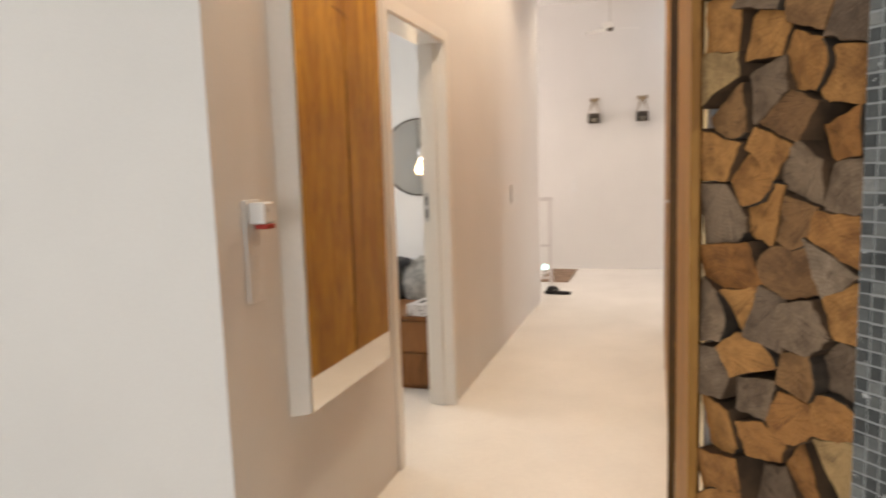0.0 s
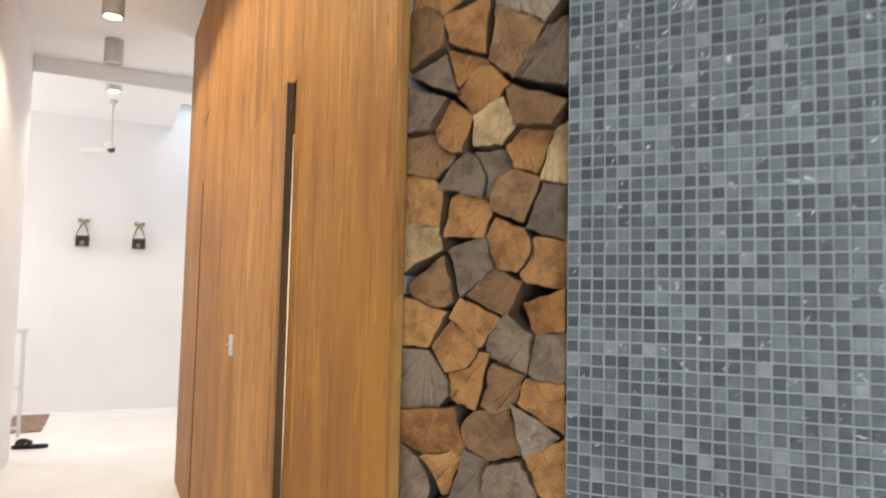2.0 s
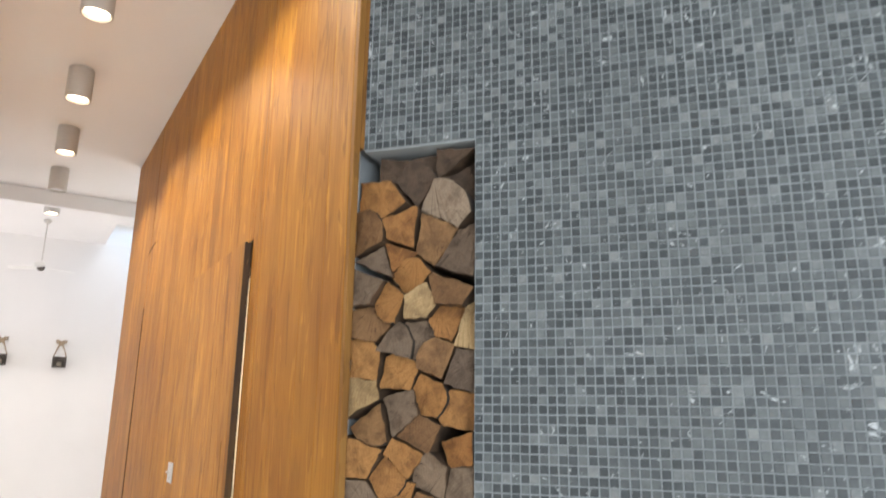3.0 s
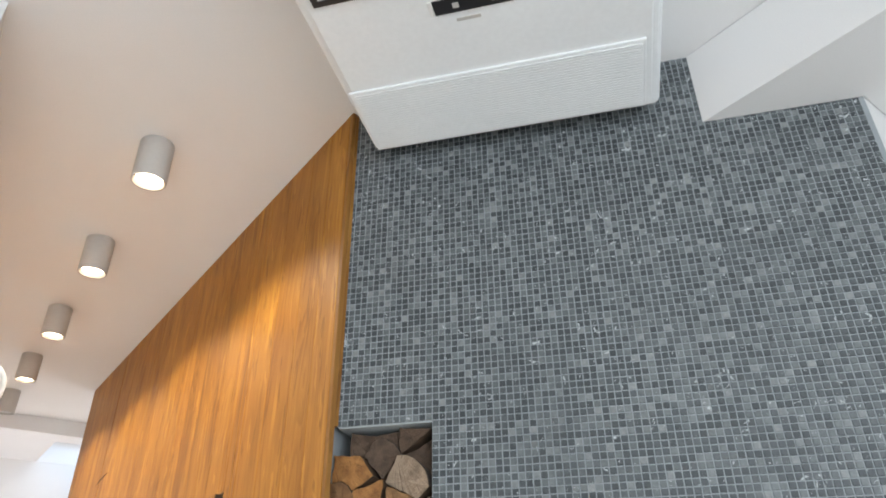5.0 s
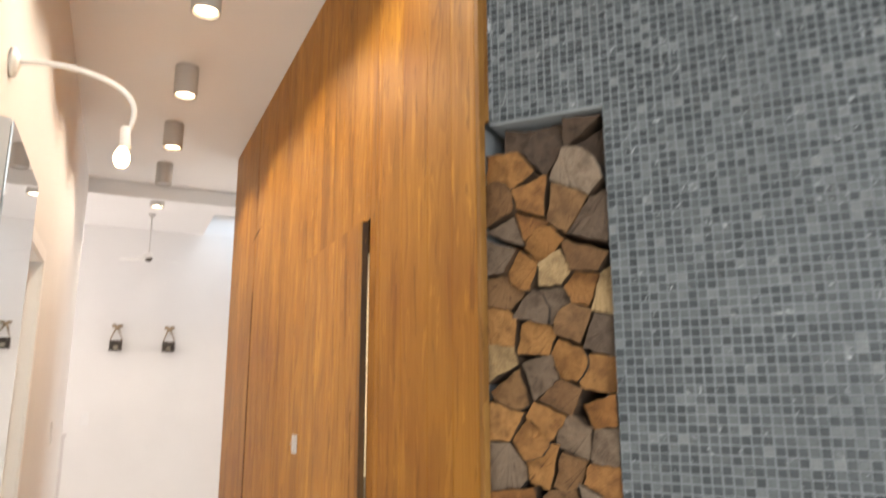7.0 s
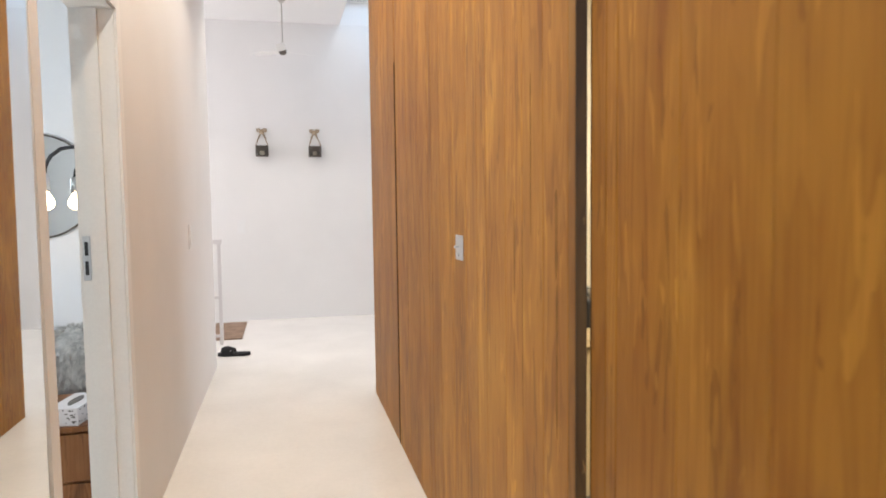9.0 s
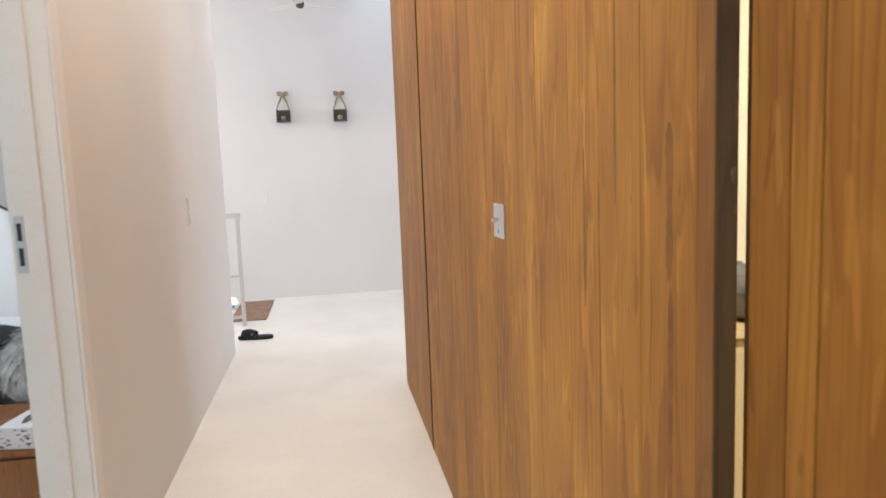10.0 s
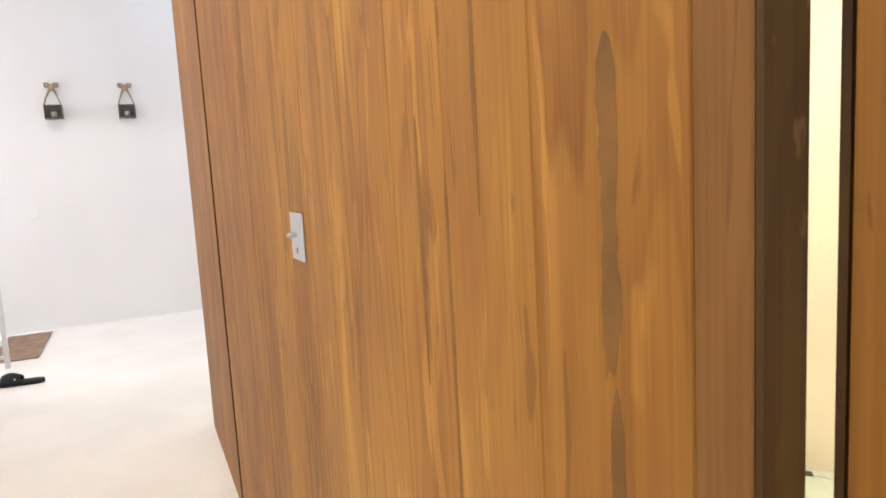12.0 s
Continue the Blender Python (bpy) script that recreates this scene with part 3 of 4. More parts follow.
def stack_logs():
    rng = random.Random(3)
    seeds = log_seeds()
    names = {"o": "split orange-brown firewood log, freshly cut end showing", "b": "split brown firewood log in the stack", "g": "weathered grey split firewood log in the stack",
             "p": "pale freshly split firewood log in the stack", "w": "pale grey firewood log turned bark side out", "d": "split firewood log at the top of the stack, darkened for shade"}
    for p, w, kind in seeds:
        low = 0.030 if p.y > 1.99 else -0.022     # the top row stops short of the plastered side
        cell = [Vector(c) for c in ((low, 0.004), (NW + 0.004, 0.004), (NW + 0.004, NH - 0.012), (low, NH - 0.012))]
        for q, v, _ in seeds:
            if q is not p and (q - p).length < 0.3:
                cell = clip_cell(cell, p, q, w, v)
                if len(cell) < 3:
                    break
        if len(cell) < 3:
            continue
        cell = simplify(cell, 0.041)
        pith = rng.choice(cell)
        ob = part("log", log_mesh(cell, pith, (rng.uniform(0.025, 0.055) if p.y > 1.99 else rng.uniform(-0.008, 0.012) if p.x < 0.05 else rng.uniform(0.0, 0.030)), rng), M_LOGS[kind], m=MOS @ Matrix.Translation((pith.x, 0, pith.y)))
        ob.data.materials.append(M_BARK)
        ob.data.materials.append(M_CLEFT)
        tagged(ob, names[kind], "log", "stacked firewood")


stack_logs()


# ---- ceiling lamps ----
def downlight(lit, at, h):
    lamp = thing("downlight", "warm grey cylindrical ceiling downlight, " + ("switched on" if lit else "switched off"), "ceiling lamp", Matrix.Translation(at), "corridor downlights")
    part("housing", lathe([(0.0, h - 0.001), (0.066, h - 0.001), (0.068, h - 0.006), (0.068, 0.003), (0.066, 0.0), (0.060, 0.0), (0.058, 0.003), (0.052, 0.020), (0.0, 0.021)], 40), M_GREY, lamp)
    part("lens", lathe([(0.0, 0.008), (0.035, 0.009), (0.050, 0.014), (0.050, 0.018), (0.0, 0.018)], 32), M_LAMP if lit else M_STEEL, lamp, "glowing warm white lens" if lit else "unlit lens")
    return lamp


for ly, lit in zip(LAMP_Y, LAMP_LIT):
    downlight(lit, (LAMP_X, ly, LAMP_Z if ly < 5.5 else LAMP_Z + 0.058), H - LAMP_Z)


# ---- mirror on the corridor wall ----
def wall_mirror():
    y0, y1, z0, z1 = 0.865, 1.53, 0.58, 2.12
    t0, t1 = 0.055, 0.062     # it leans out a little towards the top
    yb = 0.828                # the box flares towards the wall
    mirror = thing("wall_mirror", "tall frameless wall mirror on a white backing box", "mirror", pose(WL, 0, 0))
    bm = bmesh.new()
    pts = [(0.001, yb, z0), (0.001, y1, z0), (t0, y1, z0), (t0, y0, z0), (0.001, yb, z1), (0.001, y1, z1), (t1, y1, z1), (t1, y0, z1)]
    vs = [bm.verts.new(p) for p in pts]
    for f in ((0, 3, 2, 1), (4, 5, 6, 7), (0, 1, 5, 4), (1, 2, 6, 5), (2, 3, 7, 6), (3, 0, 4, 7)):
        bm.faces.new([vs[k] for k in f])
    bmesh.ops.recalc_face_normals(bm, faces=bm.faces[:])
    part("backing_box", bm, M_LACQ, mirror)
    bm = bmesh.new()
    e = 0.004
    pts = [(t0 + 0.002, y0 + e, z0 + e), (t0 + 0.002, y1 - e, z0 + e), (t1 + 0.002, y1 - e, z1 - e), (t1 + 0.002, y0 + e, z1 - e)]
    f = bm.faces.new([bm.verts.new(p) for p in pts])
    ex = bmesh.ops.extrude_face_region(bm, geom=[f])
    for v in ex["geom"]:
        if isinstance(v, bmesh.types.BMVert):
            v.co.x += 0.004
    bmesh.ops.recalc_face_normals(bm, faces=bm.faces[:])
    part("glass", bm, M_MIRROR, mirror, "silvered mirror glass")


wall_mirror()


# ---- doorway in the corridor wall ----
def door_frame():
    fr = structure("door_frame", prism([(DOOR0 + 0.012, 0.001), (DOOR0 + 0.012, DOORH - 0.012), (DOOR1 - 0.012, DOORH - 0.012), (DOOR1 - 0.012, 0.001), (DOOR1 - 0.0005, 0.001), (DOOR1 - 0.0005, DOORH - 0.0005), (DOOR0 + 0.0005, DOORH - 0.0005), (DOOR0 + 0.0005, 0.001)], "x", WL - 0.145, WL + 0.001), M_LACQ, "white lacquered door frame without leaf in view", "door frame")
    a, b, w, t = DOOR0, DOOR1, 0.055, 0.010
    part("casing", prism([(a - w, 0.001), (a - w, DOORH + w), (b + w, DOORH + w), (b + w, 0.001), (b - 0.006, 0.001), (b - 0.006, DOORH - 0.006), (a + 0.006, DOORH - 0.006), (a + 0.006, 0.001)], "x", WL + 0.0015, WL + t), M_LACQ, fr)
    part("door_stop", box((WL - 0.10, DOOR1 - 0.030, 0.001), (WL - 0.05, DOOR1 - 0.0125, DOORH - 0.013)), M_LACQ, fr)
    sp = part("strike_plate", box((WL - 0.134, DOOR1 - 0.0155, 1.055), (WL - 0.108, DOOR1 - 0.0125, 1.215), 0.001), M_STEEL, fr, "brushed steel strike plate")
    for z0, z1 in ((1.145, 1.195), (1.075, 1.125)):
        part("latch_hole", box((WL - 0.127, DOOR1 - 0.0165, z0), (WL - 0.115, DOOR1 - 0.0152, z1)), M_BLACK, sp)


door_frame()

# ---- small corridor things ----
def frame_plate(w, h, t):
    """A rounded plate standing on the xz plane and facing -y."""
    return box((-w / 2, -t, -h / 2), (w / 2, 0, h / 2), min(0.003, t * 0.4), 2)


def rocker_switch(name, label, m, gangs):
    sw = thing(name, label, "light switch", m)
    h = 0.081 + 0.071 * (gangs - 1)
    part("cover_frame", frame_plate(0.081, h, 0.009), M_WHITEPL, sw)
    for k in range(gangs):
        z = (k - (gangs - 1) / 2) * 0.071
        bm = box((-0.027, -0.0135, z - 0.027), (0.027, -0.009, z + 0.027), 0.0015, 1)
        for v in bm.verts:
            if v.co.y < -0.011:
                v.co.y += 0.0022 * (v.co.z - z) / 0.027
        part("rocker", bm, M_WHITEPL, sw)
    return sw


rocker_switch("light_switch", "white double rocker switch on the end wall", pose(-1.07, FAR, 1.075), 2)
rocker_switch("light_switch", "white double rocker switch on the corridor wall", pose(WL, 4.32, 1.13, 0, 0, 90), 2)


def socket_strip():
    """A four-gang white socket strip with a plug-in device in the top gang."""
    st = thing("socket_strip", "white vertical four-gang wall socket strip", "socket", pose(WL, 0.685, 1.125, 0, 0, 90))
    part("cover_frame", frame_plate(0.081, 0.081 + 3 * 0.071, 0.009), M_WHITEPL, st)
    for k in range(4):
        z = (k - 1.5) * 0.071
        part("socket", lathe([(0.0, -0.012), (0.019, -0.012), (0.0195, 0.0), (0.0225, 0.001), (0.023, -0.001)], 24), M_WHITEPL, st, m=pose(0, -0.0095, z, 90, 0, 0))
    dev = thing("plug_in_device", "white plug-in device with a red base in the socket", "plug", pose(WL + 0.0105, 0.685, 1.125 + 0.1065, 0, 0, 90))
    part("housing", box((-0.028, -0.052, -0.028), (0.028, -0.0005, 0.034), 0.007, 3), M_WHITEPL, dev)
    part("base", box((-0.022, -0.055, -0.042), (0.022, -0.014, -0.0285), 0.004, 2), M_RED, dev, "dark red plastic base")
    part("button", lathe([(0, 0.004), (0.006, 0.003), (0.007, 0)], 16), M_STEEL, dev, m=pose(-0.012, -0.052, 0.012, 90, 0, 0))


socket_strip()


def gooseneck_lamp():
    lamp = thing("gooseneck_wall_lamp", "white gooseneck wall lamp with a bare glowing bulb", "wall lamp", pose(WL - 0.008, 1.13, -0.152))
    part("wall_plate", lathe([(0, 0.024), (0.022, 0.024), (0.042, 0.014), (0.045, 0.001), (0, 0.001)], 28), M_LACQ, lamp, m=pose(0.009, 0, 2.540, 0, 90, 0))
    pts = []
    ctrl = [Vector(p) for p in ((0.01, 0, 2.540), (0.10, 0, 2.556), (0.20, 0, 2.551), (0.29, 0, 2.524), (0.342, 0, 2.482), (0.356, 0, 2.437), (0.350, 0, 2.395), (0.340, 0, 2.36))]
    for a in range(len(ctrl) - 1):
        p0, p1, p2, p3 = ctrl[max(a - 1, 0)], ctrl[a], ctrl[a + 1], ctrl[min(a + 2, len(ctrl) - 1)]
        for k in range(5):
            t = k / 5
            pts.append(0.5 * ((2 * p1) + (p2 - p0) * t + (2 * p0 - 5 * p1 + 4 * p2 - p3) * t * t + (3 * p1 - p0 - 3 * p2 + p3) * t ** 3))
    pts.append(ctrl[-1])
    part("neck", tube(pts, 0.0085, 12), M_LACQ, lamp)
    part("bulb_holder", lathe([(0, 0.045), (0.011, 0.044), (0.015, 0.038), (0.017, -0.015), (0.019, -0.020), (0.019, -0.028), (0.0, -0.028)], 24), M_LACQ, lamp, m=pose(0.338, 0, 2.345, 0, -5, 0))
    part("bulb", lathe([(0, -0.026), (0.012, -0.024), (0.021, -0.014), (0.025, 0.000), (0.023, 0.014), (0.017, 0.026), (0.011, 0.036), (0, 0.037)], 28), M_BULB, lamp, "glowing clear bulb", m=pose(0.332, 0, 2.282))


gooseneck_lamp()


def door_lock():
    lock = thing("door_lock_plate", "square brushed steel lock plate with a small turn knob", "door lock", pose(0.0, 2.188, 1.164, 0, 0, -90))
    plate = part("plate", box((-0.046, -0.0045, -0.043), (0.046, -0.0002, 0.043), 0.0015, 2), M_STEEL, lock)
    part("knob", lathe([(0, 0.016), (0.0045, 0.015), (0.006, 0.012), (0.004, 0.008), (0.0035, 0.0)], 20), M_STEEL, lock, m=pose(0, -0.0045, 0.003, 90, 0, 0))
    part("turn_bar", box((-0.010, -0.0205, 0.0012), (0.010, -0.018, 0.0048), 0.001, 1), M_STEEL, lock)
    part("key_slot", box((-0.002, -0.0052, -0.030), (0.002, -0.0044, -0.020)), M_BLACK, plate)


door_lock()

M_RESIN = mat_plain("dark_resin_grain", (0.225, 0.098, 0.012), 0.75, vary=0.22, grain=120, relief=0.1, big=20)


def resin_streak(y, z0, z1, w, seed):
    """A long dark run of resin in the grain with a ragged outline, a hair proud of the board."""
    left, right = [], []
    n = 60
    for k in range(n + 1):
        f = k / n
        z = z0 + (z1 - z0) * f
        wide = 0.72 + 0.30 * noise.noise(Vector((f * 3.2, seed, 0)))
        ends = min(1.0, math.sqrt(max(0.0, f) * 5), math.sqrt(max(0.0, 1 - f) * 14))
        mid = y + 0.35 * w * noise.noise(Vector((f * 2.4, seed + 9, 0)))
        for side, sign, q in ((left, -1, 3), (right, 1, 6)):
            ragged = 1 + 0.30 * noise.noise(Vector((f * 13, seed + q, 0))) + 0.16 * noise.noise(Vector((f * 42, seed + q, 4)))
            side.append((mid + sign * max(0.0004, w * wide * ends * ragged), z))
    x = -AJAR * (HINGE - y) / (HINGE - GAP1)
    part("resin_streak", prism(left + right[::-1], "x", x - 0.00035, x + 0.0012), M_RESIN, leaf)


resin_streak(1.290, 1.150, 1.345, 0.0105, 1.0)
resin_streak(1.287, 0.80, 1.142, 0.0080, 4.0)
resin_streak(1.455, 1.235, 1.62, 0.0050, 7.0)
resin_streak(1.520, 0.80, 1.27, 0.0040, 3.0)
resin_streak(1.585, 1.06, 1.325, 0.0045, 11.0)

# a short slanting check in one of the upper boards
part("grain_check", tube([(0.0002, 3.66, 2.425), (0.0, 3.52, 2.448), (0.0, 3.40, 2.463), (0.0003, 3.32, 2.468)], 0.0035, 6, lambda f: 0.25 + 0.75 * math.sin(math.pi * f)), M_DARK, timber)

# ---- air conditioner under the ceiling by the tiled face ----
M_ACW = mat_plain("white_appliance_plastic", (0.87, 0.88, 0.88), 0.35, vary=0.015, relief=0.03)


def air_conditioner():
    z0 = 3.09
    ac = thing("air_conditioner", "white ceiling-mounted air conditioner with a slatted grille", "air conditioner", MOS @ pose(0.10, -0.055, z0, 0, 0, 180) @ pose(0, 0, 0))
    # own axes: -x along the tiles, +y away from the wall, z up
    L, D, T = 1.005, 1.02, H - z0 - 0.002

    def hull(x0, y0, a0, x1, y1, a1, bev):
        return box((-x1, y0, a0), (-x0, y1, a1), bev, 4)
    part("body", hull(0, 0, 0.0, L, D, T, 0.024), M_ACW, ac)
    part("lower_panel", hull(0.03, 0.03, -0.012, L - 0.03, D - 0.04, 0.004, 0.006), M_ACW, ac)
    grille = part("grille_frame", hull(0.022, 0.036, -0.022, L - 0.05, 0.335, -0.0125, 0.004), M_ACW, ac)
    for k in range(25):
        y = 0.052 + k * 0.0110
        part("grille_slat", box((-(L - 0.06), y, -0.0265), (-0.036, y + 0.0060, -0.0225), 0.0015, 1), M_ACW, grille)
    strip = part("display_strip", hull(0.375, 0.565, -0.0165, 0.60, 0.615, -0.0125, 0.002), M_BLACK, ac, "glossy black display strip")
    for x in (0.43, 0.54):
        part("display_icon", hull(x, 0.582, -0.0180, x + 0.018, 0.600, -0.0168, 0.0), M_GREY, strip)
    part("strip_end", hull(0.362, 0.565, -0.0165, 0.3745, 0.615, -0.0125, 0.002), M_LACQ, ac)
    part("maker_plate", hull(0.43, 0.530, -0.0135, 0.50, 0.541, -0.0122, 0.0), M_GREY, ac, "small grey maker plate")
    for nm, a in (("intake_frame", (0.055, 0.680, 0.80, 0.698)), ("intake_frame", (0.055, 0.905, 0.80, 0.923)), ("intake_frame", (0.055, 0.6985, 0.073, 0.9045)), ("intake_frame", (0.782, 0.6985, 0.80, 0.9045))):
        part(nm, hull(a[0], a[1], -0.020, a[2], a[3], -0.0125, 0.002), M_BLACK, ac, "dark intake frame")
    return ac


air_conditioner()


# ---- end room ----
M_RUST = mat_plain("dark_brown_tin", (0.095, 0.078, 0.062), 0.55, vary=0.3, grain=90, relief=0.3, big=25)
M_JUTE = mat_plain("jute_cord", (0.36, 0.275, 0.185), 0.9, vary=0.25, grain=200, relief=0.6)
M_CANDLE = mat_plain("ivory_wax", (0.55, 0.50, 0.40), 0.5, vary=0.05)


def hanging_lantern(x):
    ln = thing("hanging_lantern", "small dark tin lantern hung on jute cord on the wall", "lantern", pose(x, FAR, 1.862), "wall lanterns")
    w, d, h, t = 0.070, 0.115, 0.118, 0.010
    yb, yf = -0.006, -0.006 - d
    part("base", box((-w, yf, 0), (w, yb, 0.014), 0.002, 1), M_RUST, ln)
    part("top_rim", box((-w, yf, h - 0.014), (w, yf + t, h), 0.002, 1), M_RUST, ln)
    part("top_rim", box((-w, yb - t, h - 0.014), (w, yb, h), 0.002, 1), M_RUST, ln)
    for sx in (-w, w - t):
        part("side", box((sx, yf + t + 0.0005, 0.0145), (sx + t, yb - t - 0.0005, h - 0.001), 0.0015, 1), M_RUST, ln)
        part("corner_post", box((sx, yf, 0.0145), (sx + t, yf + t, h - 0.0145), 0.001, 1), M_RUST, ln)
    part("back", box((-w + t + 0.0005, yb - 0.004, 0.0145), (w - t - 0.0005, yb, h - 0.0145)), M_RUST, ln)
    part("cross_bar", box((-w + t + 0.0005, yf + 0.002, 0.074), (w - t - 0.0005, yf + 0.006, 0.080)), M_RUST, ln)
    part("candle", lathe([(0, 0.062), (0.022, 0.061), (0.026, 0.056), (0.026, 0.0145), (0, 0.0145)], 20), M_CANDLE, ln, "ivory pillar candle", m=pose(0, yf + d / 2, 0))
    for sx in (-1, 1):
        part("cord", tube([(sx * (w - 0.005), yf + 0.02, h), (sx * 0.046, yf + 0.035, h + 0.06), (sx * 0.020, yb - 0.020, h + 0.125), (sx * 0.004, yb - 0.012, h + 0.165)], 0.0065, 8), M_JUTE, ln)
    knot = lathe([(0, 0.026), (0.016, 0.022), (0.024, 0.004), (0.026, -0.012), (0.018, -0.026), (0, -0.03)], 14)
    part("knot", knot, M_JUTE, ln, m=pose(0, yb - 0.018, h + 0.160))
    for sx in (-1, 1):
        pts = [(sx * 0.005, yb - 0.02, h + 0.165), (sx * 0.028, yb - 0.028, h + 0.190), (sx * 0.052, yb - 0.024, h + 0.186), (sx * 0.050, yb - 0.020, h + 0.168), (sx * 0.012, yb - 0.02, h + 0.158)]
        part("bow_loop", tube(pts, 0.0115, 8), M_JUTE, ln)
        part("bow_tail", tube([(sx * 0.008, yb - 0.02, h + 0.155), (sx * 0.026, yb - 0.022, h + 0.115), (sx * 0.040, yb - 0.016, h + 0.085)], 0.0125, 8, lambda f: 1 - 0.4 * f), M_JUTE, ln)
    return ln


lantern = hanging_lantern(-0.815)
copy_thing(lantern, pose(-0.232, FAR, 1.858, 0, 0, 0))


def ceiling_fan():
    fan = thing("ceiling_fan", "slim ceiling fan with pale blades on a thin rod", "ceiling fan", pose(-0.562, 7.0, 0))
    part("canopy", lathe([(0, HF - 0.002), (0.040, HF - 0.002), (0.042, HF - 0.012), (0.020, HF - 0.042), (0, HF - 0.044)], 24), M_GREY, fan)
    part("rod", tube([(0, 0, HF - 0.04), (0, 0, 3.1), (0, 0, 2.87)], 0.006, 10), M_GREY, fan)
    part("hub", lathe([(0, 2.885), (0.018, 2.88), (0.036, 2.86), (0.038, 2.835), (0.025, 2.815), (0, 2.81)], 24), M_RUST, fan, "dark hub")
    for k in range(3):
        bm = bmesh.new()
        rows = []
        for i in range(7):
            f = i / 6
            r, w = 0.04 + 0.31 * f, 0.016 + 0.030 * math.sin(math.pi * min(1, f * 0.75 + 0.12))
            rows.append([bm.verts.new((r, y, 2.845 + y * 0.22 + dz)) for y, dz in ((-w, 0), (w, 0), (w, 0.004), (-w, 0.004))])
        for a, b in zip(rows, rows[1:]):
            for q in range(4):
                bm.faces.new((a[q], a[(q + 1) % 4], b[(q + 1) % 4], b[q]))
        bm.faces.new(rows[0])
        bm.faces.new(rows[-1])
        bmesh.ops.recalc_face_normals(bm, faces=bm.faces[:])
        part("blade", bm, M_LACQ, fan, m=pose(0, 0, 0, 0, 0, 25 + 120 * k))


ceiling_fan()

M_MAT = mat_plain("brown_coir", (0.27, 0.175, 0.115), 0.95, vary=0.2, grain=260, relief=0.9, big=12)
tagged(part("door_mat", box((-1.36, 6.80, 0.0005), (-1.03, 7.76, 0.012), 0.004, 2), M_MAT), "plain brown mat on the cream floor", "mat")
M_FELT = mat_plain("black_felt", (0.010, 0.010, 0.011), 0.85, vary=0.3, grain=180, relief=0.7)


def slipper():
    sl = thing("slipper", "black fluffy house slipper on the floor", "slipper", pose(-1.055, 6.08, 0, 0, 0, -7))
    bm = bmesh.new()
    rows = []
    n = 16
    for i in range(n + 1):
        f = i / n
        x = -0.14 + 0.28 * f
        w = 0.050 * math.sqrt(max(0.02, 1 - (2 * f - 1) ** 4)) * (1.0 - 0.12 * math.sin(math.pi * f))
        rows.append([bm.verts.new((x, y, z)) for y, z in ((-w, 0.001), (w, 0.001), (w * 1.03, 0.016), (w * 0.9, 0.026), (-w * 0.9, 0.026), (-w * 1.03, 0.016))])
    for a, b in zip(rows, rows[1:]):
        for q in range(6):
            bm.faces.new((a[q], a[(q + 1) % 6], b[(q + 1) % 6], b[q])).smooth = True
    bm.faces.new(rows[0])
    bm.faces.new(rows[-1])
    bmesh.ops.recalc_face_normals(bm, faces=bm.faces[:])
    part("sole", bm, M_FELT, sl)
    bm = bmesh.new()
    rows = []
    for i in range(9):
        x = -0.105 + 0.115 * i / 8
        h = 0.052 + 0.026 * math.sin(math.pi * (0.15 + 0.8 * i / 8))
        ring = []
        for q in range(13):
            a = math.pi * q / 12
            k = 1 + 0.06 * noise.noise(Vector((x * 60, a * 3, 2)))
            ring.append(bm.verts.new((x, 0.052 * math.cos(a) * k, 0.018 + (h - 0.012) * math.sin(a) * k)))
        rows.append(ring)
    for a, b in zip(rows, rows[1:]):
        for q in range(12):
            bm.faces.new((a[q], a[q + 1], b[q + 1], b[q])).smooth = True
    bmesh.ops.recalc_face_normals(bm, faces=bm.faces[:])
    bmesh.ops.solidify(bm, geom=bm.faces[:], thickness=0.008)
    part("upper", bm, M_FELT, sl)
    part("clasp", lathe([(0, 0.004), (0.004, 0.003), (0.005, 0)], 12), M_STEEL, sl, m=pose(-0.02, -0.047, 0.048, 75, 0, 0))


slipper()


M_RAIL = mat_plain("off_white_rail_paint", (0.63, 0.605, 0.60), 0.4, vary=0.03)


def stair_rail():
    rl = thing("stair_railing", "white painted stair railing with two rails", "railing", pose(-1.20, 6.60, 0))
    part("post", box((-0.016, -0.016, 0.0005), (0.016, 0.016, 0.955), 0.003, 1), M_RAIL, rl)
    part("post", box((-1.616, -0.016, 0.0005), (-1.584, 0.016, 0.955), 0.003, 1), M_RAIL, rl)
    part("hand_rail", box((-1.66, -0.022, 0.9555), (0.028, 0.022, 0.998), 0.004, 2), M_RAIL, rl)
    part("middle_rail", box((-1.5835, -0.010, 0.44), (-0.0165, 0.010, 0.465), 0.002, 1), M_RAIL, rl)
    part("bottom_rail", box((-1.5835, -0.010, 0.07), (-0.0165, 0.010, 0.095), 0.002, 1), M_RAIL, rl)


stair_rail()
M_CYAN = mat_glow("cyan_indicator", (0.45, 0.95, 1.0), 3.0)


def night_light():
    nl = thing("night_light", "small white night light with a glowing cyan dome", "night light", pose(-1.40, 7.45, 0.0005))
    part("base", box((-0.045, -0.045, 0), (0.045, 0.045, 0.055), 0.010, 3), M_WHITEPL, nl)
    part("dome", lathe([(0.036, 0.0555), (0.037, 0.075), (0.030, 0.100), (0.015, 0.114), (0, 0.118)], 24), M_CYAN, nl, "glowing cyan dome")
    part("sensor", box((-0.010, -0.0475, 0.020), (0.010, -0.0455, 0.040)), M_BLACK, nl)


night_light()


